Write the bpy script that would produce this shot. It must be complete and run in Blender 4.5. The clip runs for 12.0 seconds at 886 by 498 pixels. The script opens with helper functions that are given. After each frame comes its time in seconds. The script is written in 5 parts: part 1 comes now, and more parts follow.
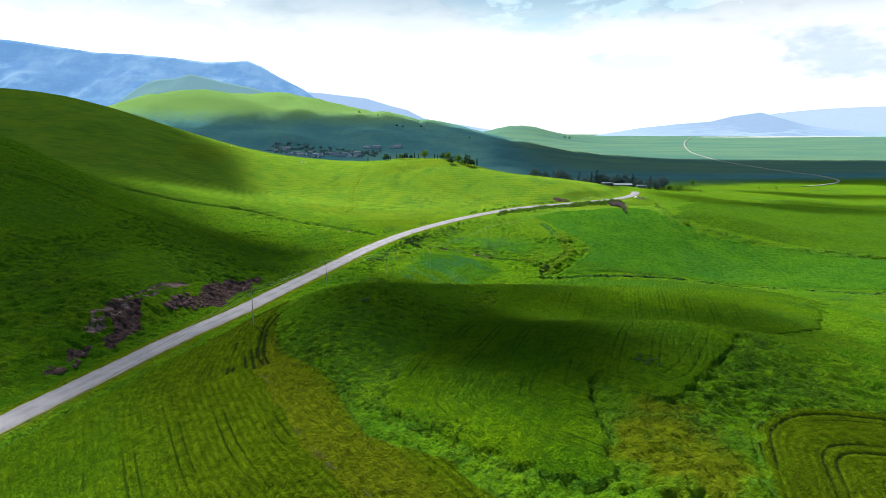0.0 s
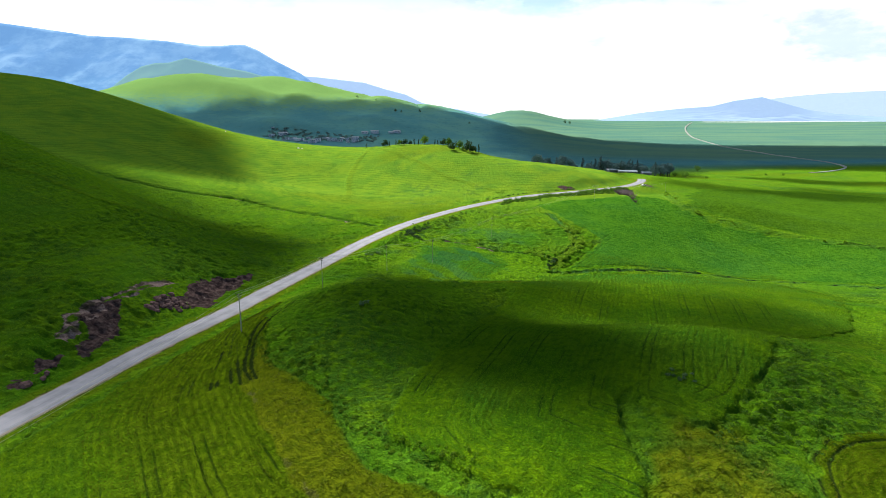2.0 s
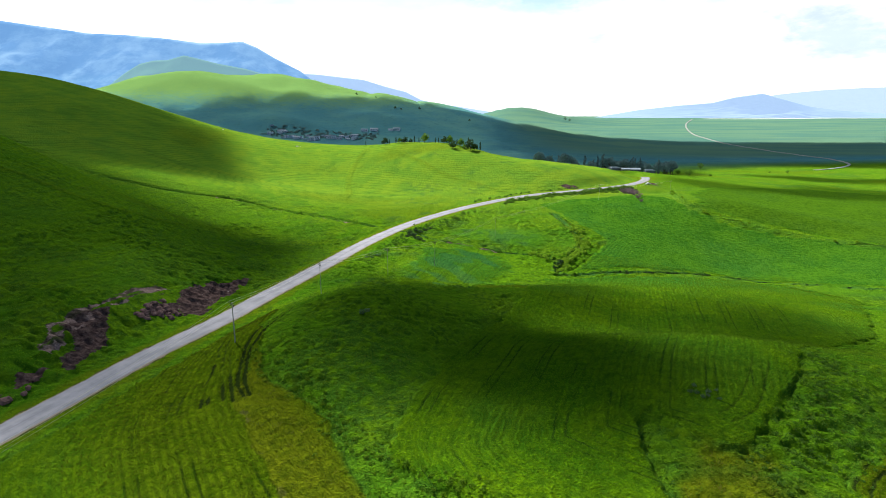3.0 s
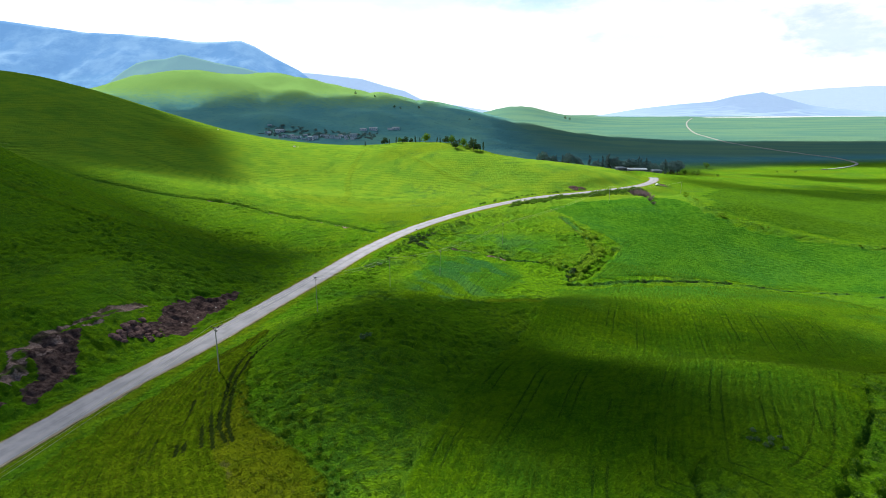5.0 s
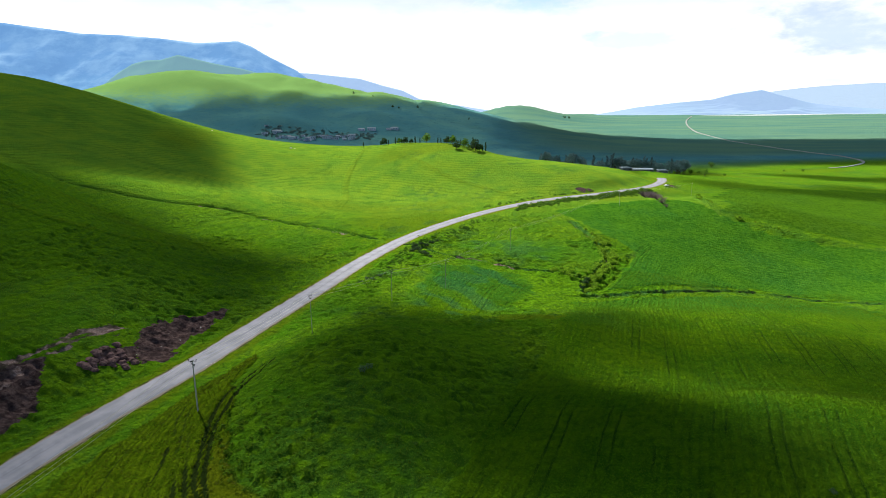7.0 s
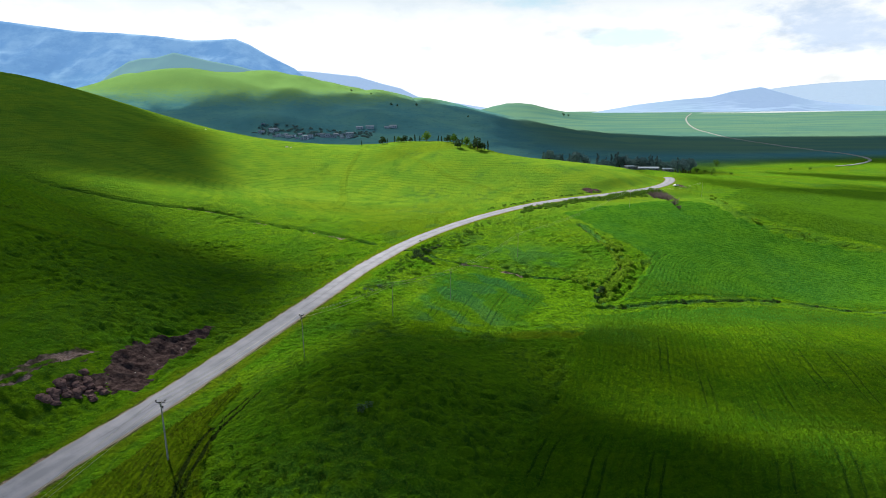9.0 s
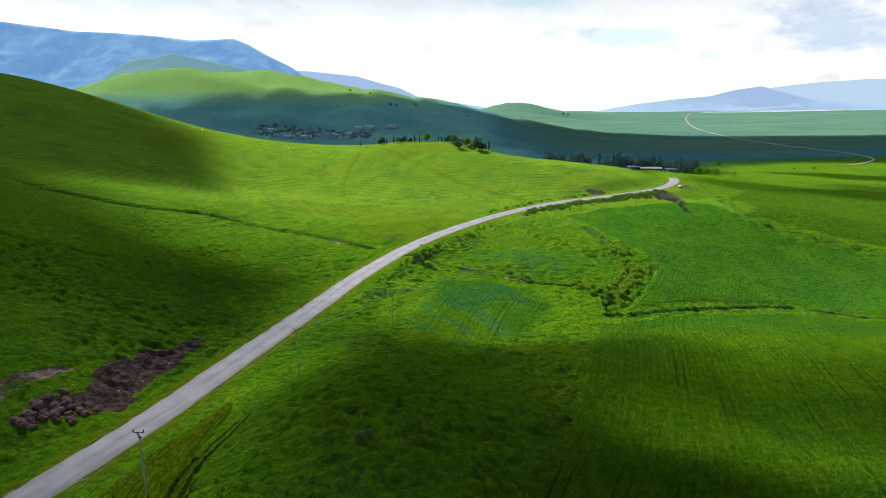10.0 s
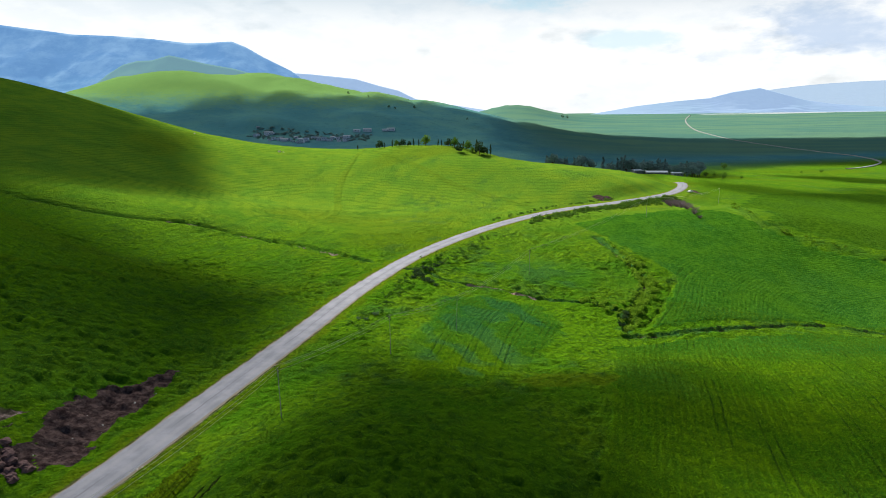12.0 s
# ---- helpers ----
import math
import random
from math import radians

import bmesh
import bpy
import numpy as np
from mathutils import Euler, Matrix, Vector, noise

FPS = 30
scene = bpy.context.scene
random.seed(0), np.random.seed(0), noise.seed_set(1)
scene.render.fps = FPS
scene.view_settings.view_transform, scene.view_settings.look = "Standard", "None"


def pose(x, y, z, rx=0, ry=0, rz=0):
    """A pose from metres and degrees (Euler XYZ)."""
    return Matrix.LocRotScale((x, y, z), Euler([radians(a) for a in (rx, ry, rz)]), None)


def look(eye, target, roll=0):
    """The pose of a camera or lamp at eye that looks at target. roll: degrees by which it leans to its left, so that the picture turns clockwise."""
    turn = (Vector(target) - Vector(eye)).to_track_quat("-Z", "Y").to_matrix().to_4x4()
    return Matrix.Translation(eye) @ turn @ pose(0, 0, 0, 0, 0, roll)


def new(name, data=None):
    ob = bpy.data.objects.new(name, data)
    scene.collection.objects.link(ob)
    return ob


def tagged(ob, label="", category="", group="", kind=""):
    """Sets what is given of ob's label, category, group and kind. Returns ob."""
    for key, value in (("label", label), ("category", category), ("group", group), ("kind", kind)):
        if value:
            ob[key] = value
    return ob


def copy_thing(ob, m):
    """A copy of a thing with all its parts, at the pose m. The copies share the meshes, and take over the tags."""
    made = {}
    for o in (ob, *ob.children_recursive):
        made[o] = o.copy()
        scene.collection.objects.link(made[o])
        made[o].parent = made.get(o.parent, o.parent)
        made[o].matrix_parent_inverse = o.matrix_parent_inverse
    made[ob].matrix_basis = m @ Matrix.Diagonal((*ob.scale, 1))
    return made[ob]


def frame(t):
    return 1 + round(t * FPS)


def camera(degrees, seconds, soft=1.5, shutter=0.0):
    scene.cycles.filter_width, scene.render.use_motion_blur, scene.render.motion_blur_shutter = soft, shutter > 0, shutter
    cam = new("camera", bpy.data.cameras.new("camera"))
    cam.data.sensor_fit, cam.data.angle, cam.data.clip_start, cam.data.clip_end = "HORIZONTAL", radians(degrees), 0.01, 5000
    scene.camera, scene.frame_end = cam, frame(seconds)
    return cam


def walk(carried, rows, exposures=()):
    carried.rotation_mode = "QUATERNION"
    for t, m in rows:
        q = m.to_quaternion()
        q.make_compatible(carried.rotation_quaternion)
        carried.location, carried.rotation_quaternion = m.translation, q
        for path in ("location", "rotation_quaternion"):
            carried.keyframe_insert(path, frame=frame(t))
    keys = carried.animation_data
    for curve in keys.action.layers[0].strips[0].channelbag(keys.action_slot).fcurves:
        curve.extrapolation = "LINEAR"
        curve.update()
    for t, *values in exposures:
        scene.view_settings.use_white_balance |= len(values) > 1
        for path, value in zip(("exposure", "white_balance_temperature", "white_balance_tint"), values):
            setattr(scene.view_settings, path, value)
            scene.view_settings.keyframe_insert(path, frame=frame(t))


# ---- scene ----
cam = camera(75.0, 12.0, soft=0.6)
PATH = [
    (0, (5.808, -7.147, 46.794), (5.798, -5.186, 46.4), 0.4),
    (0.5, (5.507, -3.966, 46.892), (5.497, -2.009, 46.481), 0.4),
    (1, (5.091, -0.663, 46.959), (5.084, 1.291, 46.534), 0.4),
    (1.5, (4.48, 2.884, 47.005), (4.474, 4.836, 46.569), 0.4),
    (2, (3.985, 6.342, 47.093), (3.98, 8.292, 46.65), 0.4),
    (2.5, (3.442, 9.948, 47.171), (3.437, 11.897, 46.724), 0.3),
    (3, (2.89, 13.534, 47.291), (2.886, 15.483, 46.839), 0.3),
    (5, (0.528, 28.434, 47.245), (0.527, 30.382, 46.79), 0.2),
    (5.5, (-0.007, 32.127, 47.234), (-0.008, 34.075, 46.781), 0.1),
    (6, (-0.692, 35.866, 47.187), (-0.69, 37.814, 46.734), 0.0),
    (6.5, (-1.192, 39.503, 47.232), (-1.19, 41.451, 46.777), 0.0),
    (7, (-1.574, 43.09, 47.185), (-1.571, 45.037, 46.729), -0.1),
    (9, (-3.356, 57.364, 47.094), (-3.348, 59.309, 46.631), -0.2),
    (9.5, (-3.704, 61.023, 47.181), (-3.695, 62.968, 46.716), -0.3),
    (10, (-4.069, 64.729, 47.248), (-4.059, 66.674, 46.784), -0.3),
    (10.5, (-4.461, 68.387, 47.354), (-4.449, 70.333, 46.892), -0.3),
    (11, (-4.766, 72.198, 47.358), (-4.753, 74.144, 46.897), -0.3),
    (11.5, (-4.84, 76.006, 47.345), (-4.828, 77.953, 46.888), -0.4),
    (12, (-4.932, 79.79, 47.363), (-4.918, 81.737, 46.907), -0.4),
]
walk(cam, [(t, look(e, g, r)) for t, e, g, r in PATH], exposures=[(0.0, 1.14), (2.5, 1.26), (6.0, 1.17), (12.0, 0.88)])

# ---- sky and sun ----
SUN_HEIGHT, SUN_SIDE = 42, 32  # degrees above the horizon; degrees to the left of the way ahead
TO_SUN = Vector((-math.sin(radians(SUN_SIDE)) * math.cos(radians(SUN_HEIGHT)), math.cos(radians(SUN_SIDE)) * math.cos(radians(SUN_HEIGHT)), math.sin(radians(SUN_HEIGHT))))
sun = new("sun", bpy.data.lights.new("sun", "SUN"))
sun.data.energy, sun.data.angle, sun.data.color = 4.8, radians(0.55), (1.0, 0.95, 0.84)
sun.matrix_basis = look((0, 0, 0), -TO_SUN)


class Nodes:
    """A short way to write a node tree."""

    def __init__(self, tree):
        self.tree = tree

    def add(self, kind, *wires, **sets):
        n = self.tree.nodes.new("ShaderNode" + kind)
        for key, value in sets.items():
            setattr(n, key, value)
        for i, w in enumerate(wires):
            self.plug(w, n.inputs[i])
        return n

    def plug(self, w, socket):
        if w is None:
            return
        if isinstance(w, bpy.types.NodeSocket):
            self.tree.links.new(w, socket)
        else:
            socket.default_value = w

    def math(self, op, a, b=None, c=None):
        return self.add("Math", a, b, c, operation=op).outputs[0]

    def noise(self, vector, scale, detail=3.0, rough=0.55):
        n = self.add("TexNoise")
        for key, w in (("Vector", vector), ("Scale", scale), ("Detail", detail), ("Roughness", rough)):
            self.plug(w, n.inputs[key])
        return n.outputs["Fac"]

    def span(self, v, a, b, c=0.0, d=1.0):
        n = self.add("MapRange", v, a, b, c, d, interpolation_type="SMOOTHSTEP")
        return n.outputs[0]

    def mix(self, f, a, b):
        n = self.add("Mix", data_type="RGBA")
        self.plug(f, n.inputs[0])
        self.plug(a if isinstance(a, bpy.types.NodeSocket) else (*a, 1), n.inputs[6])
        self.plug(b if isinstance(b, bpy.types.NodeSocket) else (*b, 1), n.inputs[7])
        return n.outputs[2]


def make_world():
    world = bpy.data.worlds.new("world")
    scene.world, world.use_nodes = world, True
    k = Nodes(world.node_tree)
    back = world.node_tree.nodes["Background"]
    sky = k.add("TexSky", sky_type="NISHITA", sun_disc=False, sun_elevation=radians(SUN_HEIGHT), sun_rotation=radians(-SUN_SIDE), air_density=1.2, dust_density=1.5)
    way = k.add("TexCoord").outputs["Generated"]
    xyz = k.add("SeparateXYZ", way)
    clear = k.add("VectorMath", sky.outputs[0], (0.0125, 0.0205, 0.0265), operation="MULTIPLY").outputs[0]
    stretched = k.add("Mapping", way)
    stretched.inputs["Scale"].default_value = (1, 1, 2.6)
    puffs = k.noise(stretched.outputs[0], 5.0, 7.0, 0.55)
    veil = k.span(xyz.outputs[2], 0.10, 0.30, 1.0, 0.0)
    cover = k.math("MAXIMUM", k.span(puffs, 0.46, 0.56, 0.0, 0.75), k.math("MULTIPLY", veil, k.span(puffs, 0.30, 0.46, 0.72, 1.0)))
    cover = k.math("MULTIPLY", cover, k.span(xyz.outputs[2], 0.19, 0.40, 1.0, 0.06))
    shape = k.noise(stretched.outputs[0], 11.0, 6.0, 0.6)
    lit = k.mix(k.span(shape, 0.35, 0.6), (0.53, 0.555, 0.575), (0.59, 0.60, 0.605))
    # A grey-blue cloud base to the right of the way ahead, and an opening of clear sky beside it.
    def patch_at(centre, stretch, inner, outer, ragged):
        aim = k.add("VectorMath", way, centre, operation="SUBTRACT").outputs[0]
        aim = k.add("VectorMath", aim, stretch, operation="MULTIPLY").outputs[0]
        off = k.add("VectorMath", aim, operation="LENGTH").outputs["Value"]
        return k.span(k.math("ADD", off, k.math("MULTIPLY", k.math("SUBTRACT", shape, 0.5), ragged)), inner, outer, 1.0, 0.0)

    lit = k.mix(k.math("MULTIPLY", patch_at((0.535, 0.838, 0.112), (1.0, 1.0, 2.4), 0.03, 0.12, 0.26), 0.75), lit, (0.27, 0.35, 0.47))
    lit = k.mix(k.math("MULTIPLY", patch_at((0.44, 0.88, 0.088), (1.0, 1.0, 5.0), 0.03, 0.10, 0.30), 0.35), lit, (0.30, 0.37, 0.45))
    lit = k.mix(k.math("MULTIPLY", patch_at((0.29, 0.952, 0.112), (1.0, 1.0, 5.0), 0.02, 0.09, 0.22), 0.5), lit, (0.34, 0.48, 0.55))
    lit = k.mix(k.math("MULTIPLY", patch_at((0.20, 0.955, 0.215), (0.45, 0.45, 2.2), 0.05, 0.13, 0.20), 0.8), lit, (0.33, 0.50, 0.58))
    lit = k.mix(k.math("MULTIPLY", k.span(xyz.outputs[2], 0.13, 0.24), 0.45), lit, (0.38, 0.51, 0.59))
    colour = k.mix(cover, clear, lit)
    k.plug(colour, back.inputs[0])
    back.inputs[1].default_value = 1.0


make_world()
# ---- the lie of the land ----
# Each hill: x, y, height, half-widths along and across, turn in degrees.
LEFT_HILLS = [
    (-474, 615, 101.5, 160, 218, 14), (-252, 526, 23.4, 131, 106, -9), (-207, 165, 36.8, 82, 143, -16), (-91, 157, 6.4, 14, 28, -9),
    (-93, 269, -6.2, 52, 32, -20), (-126, 439, -7.9, 60, 41, -9), (-291, 285, 38.8, 97, 32, -21),
    (-150, 290, -6, 45, 20, -15),
]
TREE_RIDGE = [(13, 573, 24.5, 159, 67, -29), (5, 479, 22.5, 70, 38, -56), (94, 440, 12.3, 39, 32, 13), (28, 347, 6.3, 41, 32, 1), (215, 580, 6, 90, 60, 0)]
NEAR_ROLLS = [
    (-20, 145, 12.6, 21, 26, -14), (53, 127, 16.4, 45, 33, 27), (97, 111, 6.3, 44, 47, -2), (41, 70, 8.8, 23, 16, -17),

]
HUMP_BACK = [
    (62, 148, -3.6, 20, 12, 0), (88, 148, -4.6, 22, 16, 0), (48, 158, -1.2, 18, 14, 0), (34, 140, -0.9, 12, 10, 0), (44, 97, 1.1, 10, 9, 0), (22, 91, 0.4, 14, 9, 0),
    (3, 82, 1.5, 12, 10, 0), (110, 200, 2.6, 24, 18, 0), (74, 196, 1.4, 18, 14, 0), (132, 248, -2.0, 22, 14, 0), (70, 104, 0.9, 14, 10, 0), (10, 120, -1.4, 10, 9, 0), (30, 262, -1.6, 14, 14, 0),
]
CREEK_ROLLS = [
    (-17, 232, 8.0, 32, 35, 3), (62, 272, 8.3, 32, 32, 0), (148, 346, 16.4, 49, 33, -10), (58, 322, 4.5, 40, 32, 5),
    (-27, 298, 5.3, 32, 32, 0), (121, 253, -2.6, 51, 32, -5), (26, 181, 6.1, 27, 14, 23), (-27, 88, 6.8, 25, 33, -12),
]
FAR_HILLS = [
    (-555, 1802, 172, 260, 368, -7), (-43, 1659, 80, 258, 323, -7), (-837, 1499, 63, 138, 246, 7), (-296, 1487, -17, 169, 190, 19), (-345, 1235, 20, 62, 34, -24), (-120, 1330, 9, 60, 40, -15), (-640, 1560, 9, 60, 70, 0),
    (350, 3000, 62, 150, 300, 0), (560, 3100, 26, 260, 200, 0),
]
ROAD = [(-110, -60, -9), (-96, 0, -8.6), (-86, 50, -7.8), (-78, 85, -6.8), (-69.5, 115, -6.2), (-63.5, 134, -5.6), (-55, 156, -5), (-48.5, 177, -4.4),
        (-39.5, 209, -4.3), (-28, 252, -4.4), (-10, 296, -4), (20, 338, -2.5), (55, 368, -0.7), (93, 390, 0), (132, 424, -0.6),
        (157, 462, -1.5), (169, 494, -2.0), (170, 518, -5.2), (158, 556, -9.5), (146, 620, -13)]


def smooth_line(points, step):
    """A smooth curve through the points, as rows about step apart."""
    p = np.array(points, float)
    p = np.vstack([2 * p[0] - p[1], p, 2 * p[-1] - p[-2]])
    out = []
    for a, b, c, d in zip(p, p[1:], p[2:], p[3:]):
        n = max(2, int(np.hypot(*(c - b)[:2]) / step))
        u = (np.arange(n) / n)[:, None]
        out.append(0.5 * (2 * b + (c - a) * u + (2 * a - 5 * b + 4 * c - d) * u**2 + (3 * b - a - 3 * c + d) * u**3))
    return np.vstack(out + [p[-2:-1]])


def nearest_on(line, x, y, reach):
    """For each place: its distance from the line (reach if farther), the side (+ left of the way), and the row of the nearest point."""
    far, side, row = np.full(x.shape, float(reach)), np.ones(x.shape), np.zeros(x.shape)
    near = (x > line[:, 0].min() - reach) & (x < line[:, 0].max() + reach) & (y > line[:, 1].min() - reach) & (y < line[:, 1].max() + reach)
    px, py = x[near], y[near]
    best, bs, br = np.full(px.shape, float(reach)), np.ones(px.shape), np.zeros(px.shape)
    for i, (a, b) in enumerate(zip(line, line[1:])):
        some = (px > min(a[0], b[0]) - reach) & (px < max(a[0], b[0]) + reach) & (py > min(a[1], b[1]) - reach) & (py < max(a[1], b[1]) + reach)
        if not some.any():
            continue
        qx, qy = px[some] - a[0], py[some] - a[1]
        dx, dy = b[0] - a[0], b[1] - a[1]
        u = np.clip((qx * dx + qy * dy) / (dx * dx + dy * dy), 0, 1)
        d = np.hypot(qx - u * dx, qy - u * dy)
        old, s, r = best[some], bs[some], br[some]
        closer = d < old
        old[closer], s[closer], r[closer] = d[closer], np.sign(dx * qy - dy * qx)[closer], (i + u)[closer]
        best[some], bs[some], br[some] = old, s, r
    far[near], side[near], row[near] = best, bs, br
    return far, side, row


def inside(polygon, x, y):
    hit = np.zeros(x.shape, bool)
    p = np.array(polygon, float)
    for (ax, ay), (bx, by) in zip(p, np.roll(p, -1, 0)):
        if ay != by:
            hit ^= ((ay > y) != (by > y)) & (x < (bx - ax) * (y - ay) / (by - ay) + ax)
    return hit


def step_up(a, b, v):
    u = np.clip((v - a) / (b - a), 0, 1)
    return u * u * (3 - 2 * u)


def rough_noise(x, y, size, seed=0):
    """Smooth random values from -1 to 1 at the given grain."""
    u, v = x / size + 91.7 * seed, y / size + 37.3 * seed
    i, j = np.floor(u), np.floor(v)
    f, g = u - i, v - j
    f, g = f * f * (3 - 2 * f), g * g * (3 - 2 * g)

    def pick(a, b):
        s = np.sin(a * 127.1 + b * 311.7 + seed * 17.3) * 43758.5453
        return (s - np.floor(s)) * 2 - 1

    return (pick(i, j) * (1 - f) + pick(i + 1, j) * f) * (1 - g) + (pick(i, j + 1) * (1 - f) + pick(i + 1, j + 1) * f) * g


ROAD_LINE = smooth_line(ROAD, 3.0)


def rolling(x, y):
    """The height of the land before roads and ditches are cut into it."""
    z = np.full(x.shape, -16.39)
    for hx, hy, h, a, b, turn in LEFT_HILLS + TREE_RIDGE + NEAR_ROLLS + HUMP_BACK + CREEK_ROLLS + FAR_HILLS:
        c, s = math.cos(radians(turn)), math.sin(radians(turn))
        u, v = (x - hx) * c + (y - hy) * s, (y - hy) * c - (x - hx) * s
        z = z + h * np.exp(-0.5 * ((u / a) ** 2 + (v / b) ** 2))
    far = np.hypot(x, y)
    z = z - 3 * step_up(350, 900, far) + 62 * step_up(1500, 4900, far)
    z = z + 6 * rough_noise(x, y, 260, 3) * step_up(500, 1000, y) * (1 - step_up(-300, 400, x))
    z = z + 10 * np.abs(rough_noise(x, y, 190, 4)) * step_up(1150, 1500, y) * (1 - step_up(-200, 250, x))
    flank = step_up(1080, 1300, y) * (1 - step_up(2000, 2300, y)) * (1 - step_up(250, 700, x))
    z = z - 6 * flank * (1 - np.abs(rough_noise(x + 0.25 * y, 0.35 * y, 115, 5))) ** 3 + 2.5 * flank * rough_noise(x, y, 75, 6)
    return z + 0.5 * rough_noise(x, y, 23, 1) + 0.18 * rough_noise(x, y, 7, 2)


def with_road(x, y):
    z = rolling(x, y)
    d, side, row = nearest_on(ROAD_LINE, x, y, 20)
    rz = np.interp(row, np.arange(len(ROAD_LINE)), ROAD_LINE[:, 2])
    return rz - 0.06 + (z - rz) * step_up(4.2, 19, d)


CHANNEL = [(-300, 400), (-268, 386), (-230, 358), (-186, 321), (-164, 318), (-136, 318), (-121, 321), (-108, 323), (-87, 318), (-61, 306), (-43, 292), (-31, 281)]
CREEK = [(-17, 272), (-8, 268), (-3, 262), (5, 259), (14, 258), (24, 254), (34, 251), (43, 249), (48, 244), (48, 238), (47, 231)]
WILLOW_CREEK = [(47, 231), (52, 241), (57, 251), (63, 262), (65, 272), (63, 284), (62, 298), (60, 315)]
DITCH = [(46, 227), (64, 231), (87, 238), (104, 246), (116, 249), (124, 248), (133, 244), (148, 240), (175, 228), (220, 215)]
BANK = [(140, 372), (136, 340), (143, 318), (156, 308), (177, 298), (203, 289), (260, 275)]
HUMP_FIELD = [(40, 218), (30, 186), (21, 161), (13, 143), (7, 131), (0, 114), (-4, 101), (-6, 92), (-5, 88), (1, 83), (10, 77), (18, 72), (27, 68), (31, 69), (32, 75),
              (32, 86), (33, 94), (36, 98), (38, 93), (41, 89), (46, 88), (51, 91), (60, 102), (70, 113), (76, 124), (86, 136), (120, 160), (148, 205), (134, 238), (112, 240), (86, 232), (55, 224)]
SPIRAL_FIELD = [(51, 60), (53, 70), (55, 76), (58, 83), (64, 89), (72, 92), (81, 93), (110, 95), (120, 60)]
ROAD_FIELD = [(-38, 150), (-38, 137), (-34, 125), (-32, 116), (-29, 111), (-24, 107), (-18, 102), (-14, 97), (-11, 88), (-7, 82), (0, 79), (7, 76), (16, 66), (20, 50),
              (-76, 40), (-75, 60), (-70, 84), (-62, 111), (-56, 127), (-49, 145), (-42, 160)]
BLUE_FIELD = [(-16, 197), (-12, 221), (-6, 243), (9, 253), (29, 249), (32, 227), (22, 208), (11, 192), (-2, 180), (-14, 183)]
OVAL_FIELD = [(-8, 275), (12, 290), (34, 291), (55, 280), (58, 266), (47, 256), (30, 257), (10, 263)]
WIDE_FIELD = [(50, 230), (55, 236), (66, 254), (78, 273), (69, 292), (62, 318), (54, 335), (80, 352), (108, 362), (132, 345), (138, 322), (151, 307), (177, 296), (240, 278), (240, 212), (166, 235), (137, 246), (116, 251), (88, 242)]
HUMP_ROWS = [(52, 250), (40, 218), (21, 161), (7, 131), (0, 114), (-4, 101), (-6, 92), (-3, 82), (6, 70), (20, 58)]
ROAD_ROWS = [(-36, 175), (-37, 145), (-36, 127), (-35, 117), (-33, 108), (-26, 96), (-18, 84), (-8, 74), (4, 62)]
BLUE_ROWS = [(-16, 165), (-14, 179), (-9, 207), (-3, 230), (4, 247), (10, 262)]
WIDE_ROWS = [(45, 222), (55, 234), (65, 249), (78, 273), (86, 285), (110, 305), (150, 318)]
SPIRAL_ROWS = [(47, 50), (51, 66), (55, 76), (58, 83), (64, 89), (72, 92), (88, 94), (110, 95)]
EARTH_CUTS = [[(-84, 136.5), (-84, 140), (-83, 145), (-80.3, 149), (-77.7, 145.5), (-76.3, 141), (-74.7, 137.5), (-75.6, 133), (-75.3, 127), (-78, 126), (-79.3, 131), (-79, 135), (-81.8, 136)],
              [(-74.3, 155), (-72, 159.3), (-69, 162.3), (-66, 158.5), (-68.5, 155.2), (-72.6, 152.5)],
              [(-70, 164), (-70.3, 168), (-68, 177), (-63.6, 183.3), (-59.5, 190.5), (-57.8, 189.8), (-59.2, 182), (-60, 174), (-61.2, 168), (-61.8, 160), (-65, 158), (-68, 161)],
              [(-82, 120.7), (-80, 125), (-79, 122.5), (-80.5, 116.5)], [(-82.3, 112), (-81.3, 114.5), (-79.4, 112.5), (-79.8, 110)]]
UPPER_FIELD = [(143, 324), (158, 314), (203, 295), (262, 280), (430, 300), (430, 470), (320, 520), (215, 470), (172, 420), (152, 372)]
BROWS = [[(-83.8, 128), (-85.6, 135.5), (-85, 144.5), (-82, 152), (-80.6, 157), (-78, 166), (-73.3, 168), (-73, 164), (-76.2, 161), (-78, 156), (-78.4, 151), (-80.2, 147), (-80.6, 143), (-81.2, 137), (-80.6, 128.4)],
         [(-83.6, 137), (-83.4, 144.5), (-80.6, 148.6), (-79, 145), (-80, 139.5), (-81.6, 136.6)]]
DRY_PATH = [(-34, 111), (-33, 106), (-27, 96), (-22, 89), (-19, 83), (-15, 78), (-8, 72), (0, 64)]
HILL_TRACK = [(-62, 380), (-63, 408), (-70, 450), (-71, 480), (-68, 520), (-62, 565)]
HILL_TRACK_TWO = [(-60, 540), (-38, 501), (-14, 458), (6, 426), (24, 406), (40, 385)]
PLAIN_TRACK = [(1500, 3600), (1162, 2856), (888, 2135), (760, 1700), (685, 1411), (638, 1106), (629, 966), (587, 855), (520, 785), (478, 762)]
SPUR_TRACK = [(-170, 215), (-144, 219), (-125, 219), (-108, 226), (-95, 240)]
